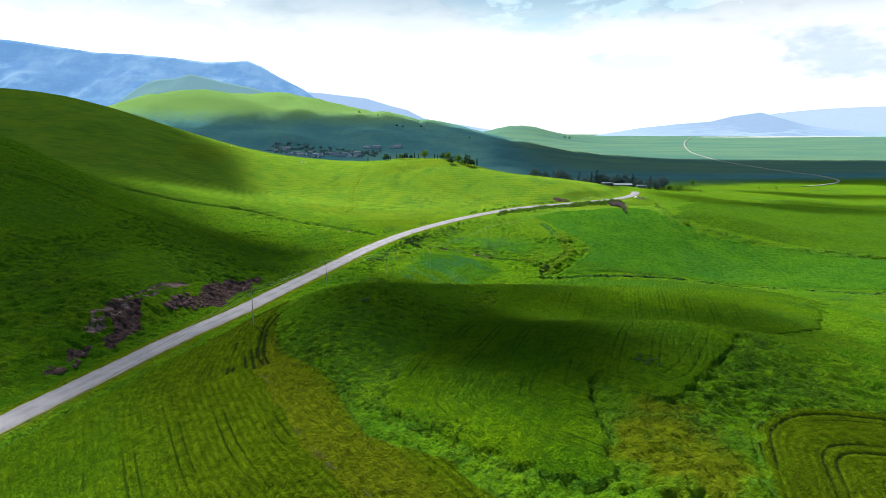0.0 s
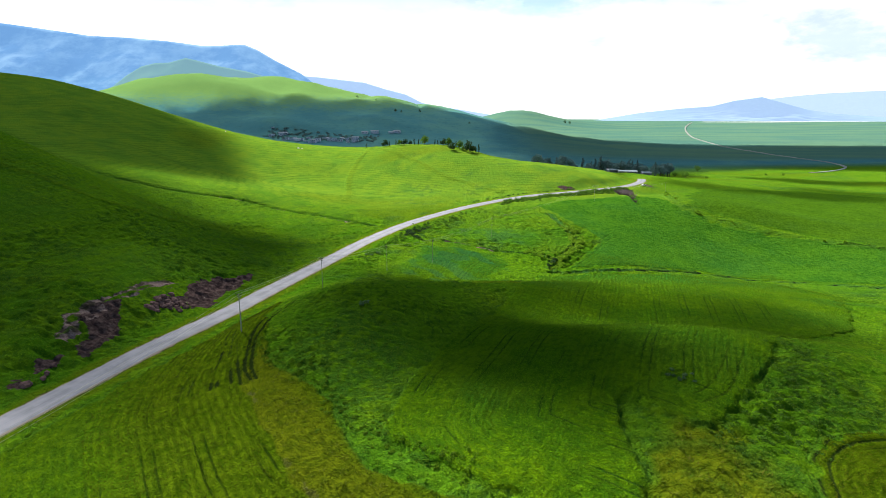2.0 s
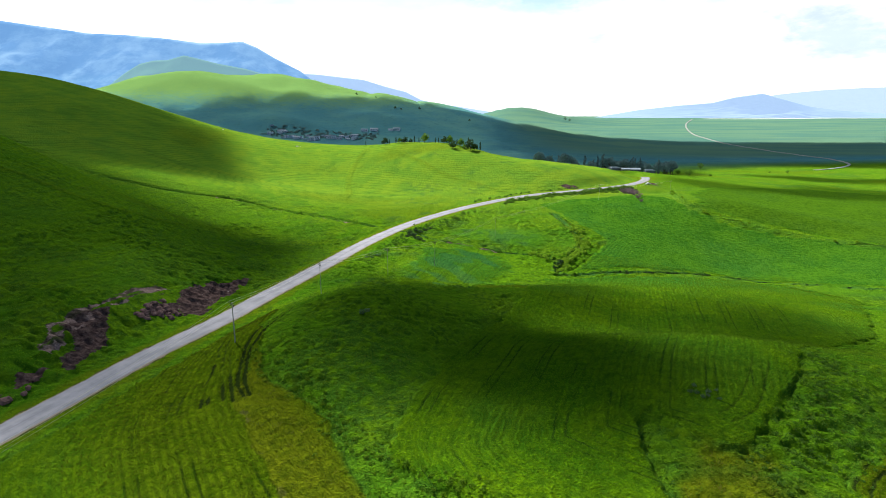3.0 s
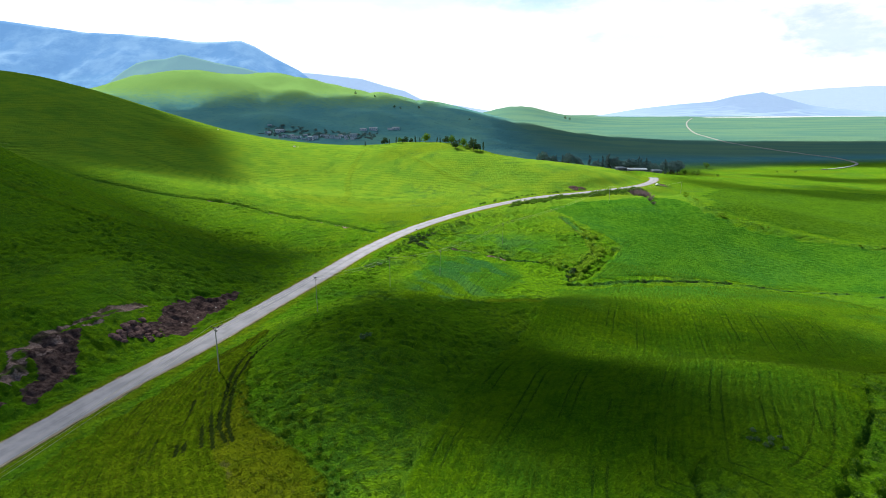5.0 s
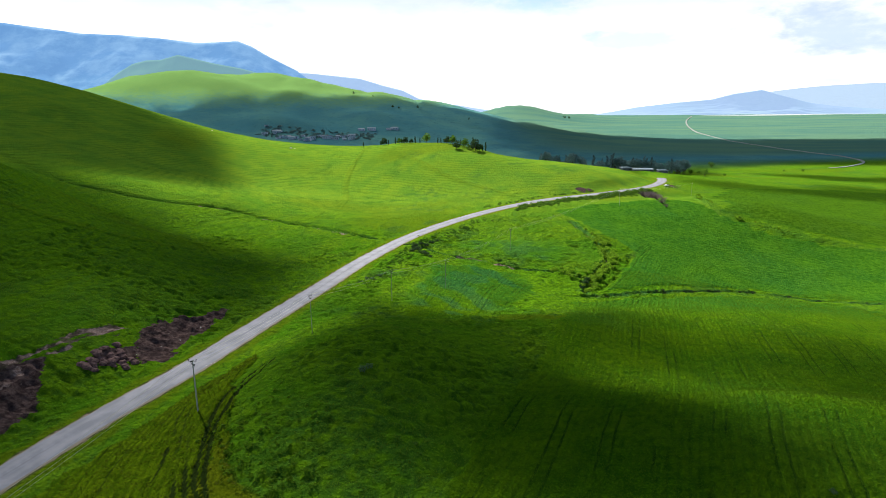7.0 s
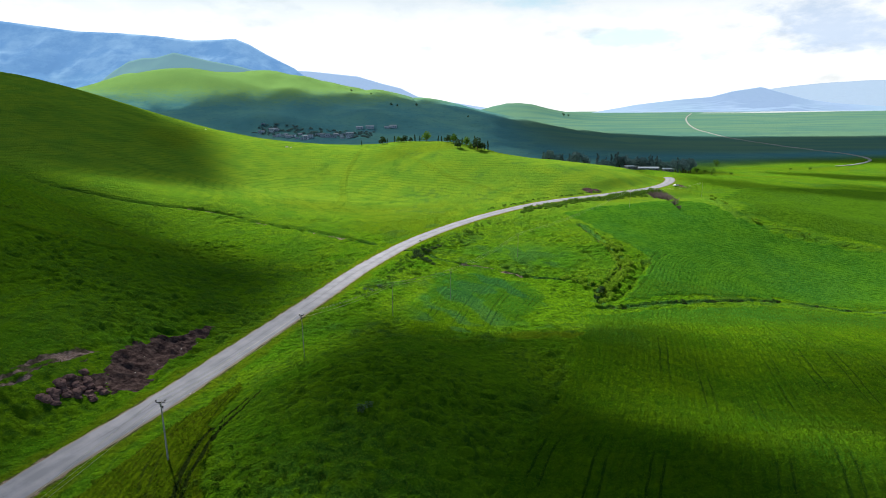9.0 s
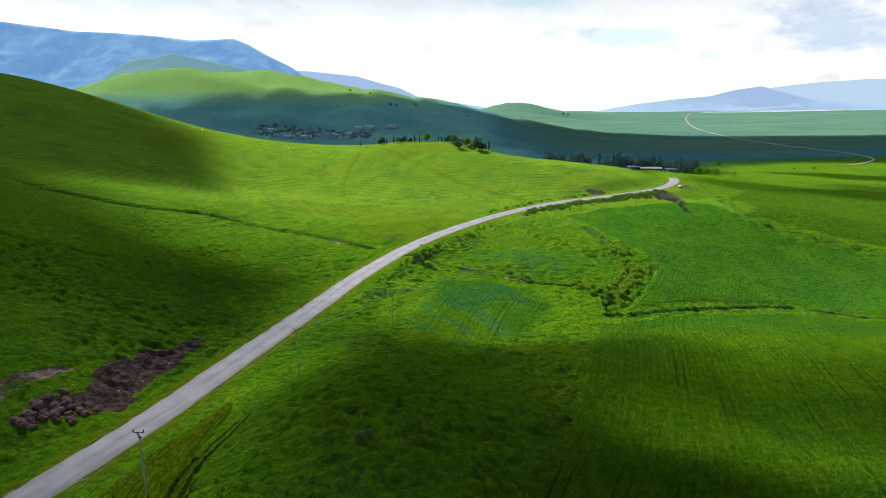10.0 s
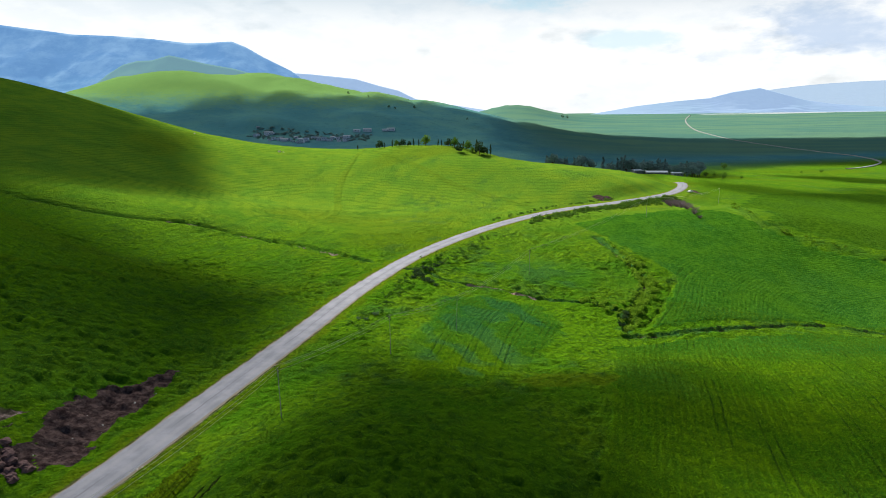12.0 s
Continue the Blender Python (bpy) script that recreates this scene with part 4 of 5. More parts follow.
BARN_ROOF = plain("weathered_metal_roof", (0.42, 0.48, 0.56), (0.62, 0.68, 0.74), 0.6, 0.8)
DARK_GLASS = plain("dark_glass", (0.012, 0.014, 0.018), (0.03, 0.034, 0.04), 1.0, 0.15, 0, 0)
DOOR_PAINT = plain("door_paint", (0.06, 0.08, 0.11), (0.12, 0.14, 0.17), 2.0, 0.6)
CAR_WHITE = plain("white_car_paint", (0.72, 0.72, 0.72), (0.82, 0.82, 0.82), 0.7, 0.3, 0, 0)
RUBBER = plain("rubber", (0.015, 0.015, 0.015), (0.035, 0.035, 0.035), 4.0, 0.9, 0, 0)
RED_SOIL = plain("red_soil", (0.16, 0.075, 0.05), (0.32, 0.17, 0.10), 0.6, 1.0, 0, 0.05)


# ---- utility poles and their cables ----
POLES = [(-96, -8), (-68, 62), (-42, 130), (-31, 166), (-16, 201), (-0.6, 219), (26, 271), (92, 345), (162, 420)]


def make_pole():
    rng = random.Random(5)
    top = new("utility_pole")
    tagged(top, "grey concrete utility pole with short dark crossarms", "utility pole", "poles of the power line")
    bm = bmesh.new()
    bmesh.ops.create_cone(bm, cap_ends=True, segments=8, radius1=0.15, radius2=0.09, depth=9.4, matrix=Matrix.Translation((0, 0, 4.3)))
    for h in (2.2, 4.4, 6.6):
        bmesh.ops.create_cone(bm, cap_ends=True, segments=8, radius1=0.172 - h * 0.0075, radius2=0.168 - h * 0.0075, depth=0.08, matrix=Matrix.Translation((0, 0, h)))
    part("shaft", bm, CONCRETE, top)
    for h, turn, half in ((8.85, 20, 0.75), (8.25, -28, 0.95)):
        bm = bmesh.new()
        box(bm, (2 * half, 0.08, 0.09), (0, 0, h), turn, 0.015)
        box(bm, (0.3, 0.3, 0.16), (0, 0, h), turn, 0.02)
        arm = part("crossarm", bm, STEEL, top)
        for s in (-1, 1):
            bm = bmesh.new()
            at = Vector((s * half * 0.92 * math.cos(radians(turn)), s * half * 0.92 * math.sin(radians(turn)), h))
            tube(bm, at, at + Vector((0, 0, 0.18)), 0.03, 0.03, 6)
            for q in (0.16, 0.24, 0.32):
                tube(bm, at + Vector((0, 0, q)), at + Vector((0, 0, q + 0.06)), 0.12, 0.07, 8)
            part("insulator", bm, GLAZED, arm)
    return top


def make_power_line():
    first = make_pole()
    heads = []
    for i, (x, y) in enumerate(POLES):
        ahead = POLES[min(i + 1, len(POLES) - 1)]
        before = POLES[max(i - 1, 0)]
        turn = math.degrees(math.atan2(ahead[1] - before[1], ahead[0] - before[0])) - 90
        m = pose(x, y, height(x, y), 0.6 * math.sin(i * 2.1), 0.8 * math.cos(i * 1.3), turn)
        slim = 0.55 if i > 2 else 0.9
        (first if i == 0 else copy_thing(first, m)).matrix_basis = m @ Matrix.Diagonal((slim, slim, 1, 1))
        heads.append(m @ Matrix.Diagonal((slim, slim, 1, 1)))
    for at in ((-0.69, -0.25, 9.25), (0.69, 0.25, 9.25), (0.8, -0.42, 8.65)):
        ends = [m @ Vector(at) for m in heads]
        bm = bmesh.new()
        for a, b in zip(ends, ends[1:]):
            prev = None
            for j in range(13):
                u = j / 12
                c = a.lerp(b, u) - Vector((0, 0, 4 * u * (1 - u) * (b - a).length * 0.018))
                if prev is not None:
                    tube(bm, prev, c, 0.018, 0.018, 4)
                prev = c
        tagged(part("power_cable", bm, WIRE), "thin pale wire strung from pole to pole", "cable", "cables of the power line")


make_power_line()


# ---- trees ----
def make_round_tree(seed, tall, wide, leaves, mat, label, group):
    rng = random.Random(seed)
    top = tagged(new("tree"), label, "tree", group)
    bm = bmesh.new()
    lean = Vector((rng.uniform(-0.3, 0.3), rng.uniform(-0.3, 0.3), 0))
    tube(bm, (0, 0, -0.3), lean + Vector((0, 0, tall * 0.45)), 0.035 * tall, 0.022 * tall, 7)
    knots = []
    for i in range(6):
        a = i * 1.05 + rng.uniform(-0.4, 0.4)
        end = Vector((math.cos(a) * wide * 0.28, math.sin(a) * wide * 0.28, tall * rng.uniform(0.36, 0.78)))
        tube(bm, lean + Vector((0, 0, tall * rng.uniform(0.16, 0.34))), end, 0.016 * tall, 0.006 * tall, 5)
        knots.append(end)
    part("trunk", bm, BARK, top)
    bm = bmesh.new()
    for k in knots + [lean + Vector((0, 0, tall * 0.82))]:
        r = wide * rng.uniform(0.19, 0.29)
        leaf_clump(bm, rng, k, (r, r, r * 0.95), leaves // 7, 0.055 * tall)
    part("crown", bm, mat, top)
    return top


def make_cypress(seed, tall, wide, leaves, mat, label, group):
    rng = random.Random(seed)
    top = tagged(new("cypress"), label, "tree", group)
    bm = bmesh.new()
    tube(bm, (0, 0, -0.3), (0, 0, tall * 0.8), 0.025 * tall, 0.006 * tall, 6)
    for i in range(5):
        a = i * 2.4
        tube(bm, (0, 0, tall * (0.15 + 0.12 * i)), (math.cos(a) * wide * 0.3, math.sin(a) * wide * 0.3, tall * (0.3 + 0.12 * i)), 0.01 * tall, 0.004 * tall, 4)
    part("trunk", bm, BARK, top)
    bm = bmesh.new()
    for i in range(7):
        u = i / 6
        r = wide * 0.5 * (0.55 + 0.9 * u if u < 0.4 else 0.91 * (1.25 - u) / 0.85)
        leaf_clump(bm, rng, (rng.uniform(-0.12, 0.12) * wide, rng.uniform(-0.12, 0.12) * wide, tall * (0.15 + 0.78 * u)), (r, r, tall * 0.10), leaves // 7, 0.035 * tall)
    part("crown", bm, mat, top)
    return top


def plant(proto, places, seed):
    """Copies of the first plant at (x, y, size), turned at random."""
    rng = random.Random(seed)
    for i, (x, y, size) in enumerate(places):
        m = pose(x, y, height(x, y) - 0.1, rng.uniform(-3, 3), rng.uniform(-3, 3), rng.uniform(0, 360))
        ob = proto if i == 0 else copy_thing(proto, m)
        ob.matrix_basis = m @ Matrix.Diagonal((size * rng.uniform(0.9, 1.1), size * rng.uniform(0.9, 1.1), size, 1))


def ridge_trees():
    group = "trees on the ridge"
    plant(make_round_tree(11, 6.0, 6.0, 520, LEAF_GREEN, "rounded green tree standing on the grassy ridge", group), [(-14.5, 522, 1.35), (6.8, 498, 1.2), (16, 490, 1.15), (-37, 534, 0.8), (18.5, 482, 0.7)], 1)
    plant(make_round_tree(12, 7.5, 8.5, 620, LEAF_DARK, "broad dark evergreen tree on the grassy ridge", group), [(23.2, 477, 1.15), (9.4, 480, 0.85), (2.3, 503, 0.75), (-50.7, 540, 0.85), (-32.5, 529, 0.75), (-27, 527, 0.5), (26.5, 481, 0.7)], 2)
    plant(make_cypress(13, 8.5, 2.6, 420, LEAF_DARK, "slim dark cypress on the grassy ridge", group),
          [(22, 486, 1.0), (31.5, 486, 0.8), (29, 483, 0.55), (-40.7, 537, 0.65), (-35, 533, 0.5), (-23.4, 526, 0.65), (-19.5, 523, 0.55), (-5, 510, 0.55), (-2.3, 509, 0.5), (-71, 562, 0.5), (13, 494, 0.6), (-47, 540, 0.5)], 3)


def farm_trees():
    rng = random.Random(21)
    group = "trees round the farm"
    spots = [(rng.uniform(95, 252), rng.uniform(600, 690), rng.uniform(0.75, 1.25)) for _ in range(84)]
    plant(make_round_tree(22, 11.5, 11.0, 420, LEAF_HAZE, "dark broadleaf tree in the shade by the farm", group), spots[:48], 4)
    plant(make_cypress(23, 15.0, 4.2, 300, LEAF_HAZE, "tall dark poplar in the shade by the farm", group), spots[48:74], 5)
    plant(make_round_tree(24, 5.0, 6.0, 350, LEAF_GREEN, "low green tree beside the farm lane", group), [(255, 640, 1.0), (270, 655, 0.8), (232, 620, 0.7), (290, 640, 0.6), (240, 576, 1.3), (330, 757, 1.5), (415, 712, 0.7), (398, 720, 0.5)] + spots[74:], 6)
    plant(make_round_tree(25, 15.0, 15.0, 260, LEAF_DARK, "lone dark tree far off on the pasture", "far lone trees"), [(562, 2769, 1.0), (585, 2775, 0.9), (-120, 1480, 0.5), (-105, 1470, 0.4), (-60, 1490, 0.5), (-235, 1620, 0.5), (-180, 1590, 0.4), (60, 1390, 0.4)], 7)


ridge_trees()
farm_trees()


# ---- bushes along creeks, ditch and embankment ----
def make_bush(seed, mat, label, group, leaves=260):
    rng = random.Random(seed)
    top = tagged(new("bush"), label, "bush", group)
    bm = bmesh.new()
    for i in range(5):
        a = i * 1.26
        tube(bm, (0, 0, -0.2), (math.cos(a) * 0.5, math.sin(a) * 0.5, 0.7 + 0.3 * rng.random()), 0.04, 0.015, 4)
    part("stem", bm, BARK, top)
    bm = bmesh.new()
    for i in range(6):
        a = i * 1.05 + rng.uniform(-0.3, 0.3)
        r = rng.uniform(0.42, 0.66)
        leaf_clump(bm, rng, (math.cos(a) * 0.62, math.sin(a) * 0.62, rng.uniform(0.45, 1.0)), (r, r, r * 0.8), leaves // 6, 0.13)
    part("foliage", bm, mat, top)
    return top


def along(line, n, spread, rng, lo=0.0, hi=1.0, small=0.5, big=1.2, side=0.0):
    p = smooth_line(line, 1.5)
    out = []
    for _ in range(n):
        i = int((lo + (hi - lo) * rng.random()) * (len(p) - 2))
        t = p[i + 1] - p[i]
        o = side + rng.gauss(0, spread)
        t = t / (math.hypot(t[0], t[1]) + 1e-9)
        out.append((p[i, 0] - t[1] * o, p[i, 1] + t[0] * o, rng.uniform(small, big)))
    return out


def make_bushes():
    rng = random.Random(31)
    dark = along(DITCH, 36, 0.6, rng, 0.15, 0.85, 0.35, 0.8) + [(-12, 264, 1.4), (-10.5, 261, 1.3), (-9, 258, 1.3), (-7.5, 256, 1.1), (-6, 254, 0.9), (-12.5, 268, 1.4), (-10, 271, 1.2), (-13, 261, 1.0), (-8, 271, 1.2), (-6, 275, 1.1), (-4, 279, 1.0)] + along(WILLOW_CREEK, 5, 0.6, rng, 0.02, 0.16, 0.8, 1.3, 1.8)
    plant(make_bush(32, LEAF_DARK, "dark green bush along the ditch", "dark bushes along the ditches"), dark, 8)
    bright = along(WILLOW_CREEK, 38, 1.5, rng, 0.05, 0.85, 0.7, 1.5, -1.8) + along(CREEK, 16, 2.6, rng, 0.72, 1.0, 0.5, 1.1, 2.5)
    bright = bright + along(BANK, 34, 0.7, random.Random(45), 0.05, 0.95, 0.4, 0.9)
    plant(make_bush(33, LEAF_BRIGHT, "bright green leafy bush by the creek", "bright bushes by the creek"), bright, 9)
    slope = along([q[:2] for q in ROAD[11:15]], 60, 1.2, rng, 0.12, 0.95, 0.9, 1.8, -8.5) + along([q[:2] for q in ROAD[9:12]], 24, 2.2, rng, 0.1, 0.95, 0.5, 1.1, -11.0) + along([q[:2] for q in ROAD[11:13]], 8, 0.9, rng, 0.2, 0.6, 0.4, 0.9, 9.0)
    plant(make_bush(34, LEAF_GREEN, "low green bush on the road embankment", "bushes on the road embankment", 200), slope, 10)
    grey = [(44, 102, 0.5), (45.5, 104, 0.45), (47, 102, 0.5), (48, 100, 0.4), (45.5, 100.5, 0.5), (46.5, 101, 0.4), (45, 101.8, 0.45), (48.5, 102.5, 0.35), (-15, 134, 0.8), (-14, 135, 0.6), (-22, 226, 0.9), (-26, 222, 0.7), (-24, 221, 0.6)]
    plant(make_bush(35, LEAF_BLUE, "grey-green thistly shrub among the grass", "grey shrubs in the grass"), grey, 11)


def make_dry_shrubs():
    rng = random.Random(41)
    top = tagged(new("dry_shrub"), "leafless purple-brown shrub on the embankment", "shrub", "dry shrubs on the embankment")
    bm = bmesh.new()
    for i in range(46):
        a, r = rng.uniform(0, 6.28), rng.uniform(0.4, 2.4)
        mid = Vector((math.cos(a) * r * 0.5, math.sin(a) * r * 0.5, rng.uniform(0.6, 1.3)))
        tip = Vector((math.cos(a + 0.4) * r, math.sin(a + 0.4) * r, rng.uniform(0.7, 2.3)))
        tube(bm, (0, 0, -0.1), mid, 0.05, 0.035, 3)
        tube(bm, mid, tip, 0.04, 0.012, 3)
        tube(bm, mid, tip + Vector((rng.gauss(0, 0.5), rng.gauss(0, 0.5), 0)), 0.03, 0.012, 3)
    part("branches", bm, TWIG, top)
    bm = bmesh.new()
    leaf_clump(bm, rng, (0, 0, 0.9), (1.9, 1.9, 0.9), 60, 0.11)
    part("dead_leaves", bm, TWIG, top)
    plant(top, [(120.5, 391, 1.5), (119.5, 387, 1.8), (122.5, 388, 1.3), (118, 381, 1.4), (120.5, 379, 1.9), (117.5, 373, 1.7), (120, 370, 1.3), (116.5, 365, 1.8), (119, 361, 1.1), (115.5, 356, 1.3), (117, 350, 1.0), (114.5, 345, 1.1), (114, 338, 0.8), (123.5, 382, 1.0)], 12)


def thicket(name, places, per, leaf, mat, label, seed):
    """Rank scrub without single plants: leaves over many low clumps at (x, y, size), joined."""
    rng = np.random.default_rng(seed)
    p = np.repeat(np.array(places, float), per, axis=0)
    d = rng.normal(size=(len(p), 3))
    d /= np.linalg.norm(d, axis=1)[:, None]
    d[:, 2] = np.abs(d[:, 2])
    size = p[:, 2:3]
    c = np.column_stack([p[:, 0], p[:, 1], land(p[:, 0], p[:, 1])[0]]) + d * size * rng.uniform(0.6, 1.05, (len(p), 1)) * np.array([1.0, 1.0, 0.85])
    u = rng.normal(size=(len(p), 3))
    u -= d * (u * d).sum(1)[:, None] * 0.7
    u /= np.linalg.norm(u, axis=1)[:, None]
    w = np.cross(u, d + 0.5 * rng.normal(size=d.shape))
    w /= np.linalg.norm(w, axis=1)[:, None]
    s = leaf * rng.uniform(0.6, 1.4, (len(p), 1)) * np.sqrt(size)
    v = np.stack([c + w * s, c + u * s * 0.8, c - w * s, c - u * s * 0.7], 1).reshape(-1, 3)
    me = bpy.data.meshes.new(name)
    me.from_pydata(v.tolist(), [], np.arange(len(v)).reshape(-1, 4).tolist())
    me.materials.append(mat)
    tagged(new(name, me), label, "scrub", kind="stuff")


def make_thickets():
    rng = random.Random(36)
    bank = [q[:2] for q in ROAD[11:15]]
    hedge = along(bank, 190, 1.3, rng, 0.1, 0.97, 0.7, 1.5, -9.5) + along(bank, 150, 2.0, rng, 0.2, 0.95, 0.6, 1.3, -13.5) + along(bank, 40, 1.0, rng, 0.15, 0.7, 0.5, 1.0, 8.5)
    thicket("embankment_scrub", hedge, 60, 0.20, LEAF_GREEN, "dense dark green scrub covering the road embankment", 37)
    rank = along([(-18, 240), (-11, 270), (1, 293), (15, 306)], 120, 2.2, rng, 0.0, 1.0, 0.4, 1.0) + along([(-27, 214), (-22, 226), (-18, 240)], 50, 1.8, rng, 0, 1, 0.3, 0.7)
    thicket("verge_weeds", rank, 40, 0.17, WEED, "rank green weeds below the road verge", 38)
    creek = along([(47, 232), (53, 244), (58, 255), (63, 264), (64, 275), (62, 290)], 210, 1.2, rng, 0, 1, 0.5, 1.2, -0.8) + along(CREEK, 40, 1.4, rng, 0.74, 0.98, 0.4, 0.8, 1.5)
    thicket("creek_scrub", creek, 50, 0.18, LEAF_BRIGHT, "bright yellow-green scrub crowding the creek", 39)
    edge = along([(-36, 122), (-31, 112), (-23, 106), (-16, 98), (-9, 89), (0, 83), (10, 78)], 190, 1.6, rng, 0, 1, 0.25, 0.6, 1.8) + along([(-34, 128), (-26, 118), (-18, 112)], 70, 4.0, rng, 0, 1, 0.2, 0.45)
    thicket("field_edge_weeds", edge, 34, 0.15, GRASS, "leafy weeds and tussocks along the field edge", 43)
    lobe = along([(45, 87), (52, 90), (61, 101), (70, 111), (77, 122)], 150, 2.2, rng, 0, 1, 0.3, 0.8, -3.0) + along([(56, 92), (66, 98), (76, 108)], 90, 4.0, rng, 0, 1, 0.25, 0.6, -4.0)
    thicket("hollow_weeds", lobe, 34, 0.15, WEED, "leafy dark weeds in the hollow beside the crop", 44)
    trees = [(-345 + 215 * rng.random(), 1118 + 66 * rng.random(), rng.uniform(1.5, 3.6)) for _ in range(150)]
    thicket("village_scrub", trees, 30, 0.8, LEAF_HAZE, "dark trees and gardens between village houses", 40)


make_bushes()
make_dry_shrubs()
make_thickets()


# ---- rocks ----
def make_rock(seed, mat, label, group):
    rng = random.Random(seed)
    bm = bmesh.new()
    bmesh.ops.create_icosphere(bm, subdivisions=2, radius=0.6)
    for v in bm.verts:
        d = v.co.normalized()
        v.co *= 1 + 0.45 * noise.noise(d * 1.6 + Vector((seed, 0, 0))) + 0.16 * noise.noise(d * 4 + Vector((0, seed, 0)))
        v.co.z *= 0.75
    bmesh.ops.bevel(bm, geom=[e for e in bm.edges if rng.random() < 0.05], offset=0.02, segments=1, affect="EDGES")
    return tagged(part("rock", bm, mat), label, "rock", group)


def scatter_rocks():
    rng = random.Random(51)
    spots = along([(-73.5, 151), (-73, 155), (-71, 159), (-68, 161.5)], 44, 0.7, rng, 0, 1, 0.8, 1.7) + along([(-73, 152.5), (-70.5, 155), (-67.5, 157.5), (-66.5, 160)], 40, 0.7, rng, 0, 1, 0.8, 1.6)
    plant(make_rock(52, ROCK, "rounded purple-brown boulder at the foot of the cutting", "boulders along the cutting"), spots[:42], 13)
    plant(make_rock(53, ROCK, "rounded purple-brown boulder at the foot of the cutting", "boulders along the cutting"), spots[42:], 14)
    plant(make_rock(54, PALE_ROCK, "small pale stone lying beside the road", "pale stones by the road"),
          [(-51.8, 157.1, 0.5), (-51.1, 158.0, 0.45), (-50.6, 158.6, 0.4), (-51.5, 156.4, 0.35), (-41.8, 190.4, 0.4), (-42.6, 188.0, 0.35), (-41.0, 193, 0.4), (-63, 170, 0.35), (-65, 165, 0.3), (-61, 177, 0.35), (-68, 160, 0.3), (-66, 171, 0.3), (-62, 168, 0.25), (-59, 181, 0.3)], 15)
    plant(make_rock(55, PALE_ROCK, "lone dark-stained boulder on the hillside", "boulders on the hillside"), [(-134, 556, 2.4), (-205, 565, 1.6), (-131, 557, 1.3)], 16)
    plant(make_rock(56, ROCK, "grey-purple slab of rubble beside the road", "rubble beside the road"), [(-80, 113, 2.0), (-79, 118, 1.2), (-79.5, 121, 1.3), (-78.5, 116, 1.1)], 17)


scatter_rocks()


# ---- houses ----
def make_house(name, label, category, group, size, windows, roof_mat, gable, wall_mat=None):
    w, d, h = size
    top = tagged(new(name), label, category, group)
    bm = bmesh.new()
    for x, y, a, b in ((0, -d / 2 + 0.15, w, 0.3), (0, d / 2 - 0.15, w, 0.3), (-w / 2 + 0.15, 0, 0.3, d - 0.6), (w / 2 - 0.15, 0, 0.3, d - 0.6)):
        box(bm, (a, b, h + 2.0), (x, y, h / 2 - 1.0))
    part("wall", bm, wall_mat or PLASTER, top)
    bm = bmesh.new()
    if gable:
        rise = d * 0.16
        v = [bm.verts.new((sx * (w / 2 + 0.4), y, z)) for sx in (-1, 1) for y, z in ((-d / 2 - 0.5, h), (0, h + rise), (d / 2 + 0.5, h), (d / 2 + 0.5, h - 0.15), (0, h + rise - 0.15), (-d / 2 - 0.5, h - 0.15))]
        for i in range(6):
            j = (i + 1) % 6
            bm.faces.new([v[i], v[j], v[6 + j], v[6 + i]])
        bm.faces.new(v[:6][::-1])
        bm.faces.new(v[6:])
        bmesh.ops.recalc_face_normals(bm, faces=bm.faces)
    else:
        box(bm, (w + 0.5, d + 0.5, 0.3), (0, 0, h + 0.16), 0, 0.04)
        for s in (-1, 1):
            box(bm, (w + 0.5, 0.2, 0.5), (0, s * (d / 2 + 0.14), h + 0.5))
    part("roof", bm, roof_mat, top)
    for i in range(windows):
        x = (i - (windows - 1) / 2) * w / (windows + 0.4)
        bm = bmesh.new()
        box(bm, (1.3, 0.12, 1.3), (x, -d / 2 - 0.03, h * 0.58), 0, 0.02)
        frame_ob = part("window", bm, ROOFING, top)
        bm = bmesh.new()
        box(bm, (1.05, 0.06, 1.05), (x, -d / 2 - 0.08, h * 0.58))
        part("pane", bm, DARK_GLASS, frame_ob)
    bm = bmesh.new()
    box(bm, (1.1, 0.14, 2.1), (w * 0.5 - 1.0, -d / 2 - 0.03, 1.05), 0, 0.02)
    part("door", bm, DOOR_PAINT, top)
    return top


def settle(proto, places):
    for i, (x, y, turn, size) in enumerate(places):
        m = pose(x, y, height(x, y), 0, 0, turn)
        ob = proto if i == 0 else copy_thing(proto, m)
        ob.matrix_basis = m @ Matrix.Diagonal((size, size, size, 1))


def make_village():
    rng = random.Random(61)
    group = "village houses"
    rows = []
    for i in range(34):
        u = i / 33
        rows.append((-340 + 175 * u + rng.uniform(-6, 6), 1160 - 55 * math.sin(u * 2.6) + rng.choice((-14, 6, 26)) + rng.uniform(-6, 6), rng.uniform(-25, 25), rng.uniform(0.55, 0.95)))
    settle(make_house("house", "low grey plastered village house with a flat mud roof", "house", group, (11, 8, 3.6), 3, MUD_ROOF, False), rows[0::3])
    settle(make_house("house", "pale plastered village house with a light metal roof", "house", group, (12, 8, 4.2), 3, ROOFING, True), rows[1::3])
    settle(make_house("house", "two-storey grey village house with a flat roof", "house", group, (9, 8, 6.0), 2, MUD_ROOF, False), rows[2::3])
    settle(make_house("house", "outlying white house above the village", "house", "outlying houses", (16, 9, 4.5), 4, ROOFING, True), [(-141, 1214, 5, 1.0), (-160, 1206, -8, 0.8), (-97, 1232, -10, 0.9), (-108, 1226, 6, 0.7), (-171, 1150, 12, 0.8)])


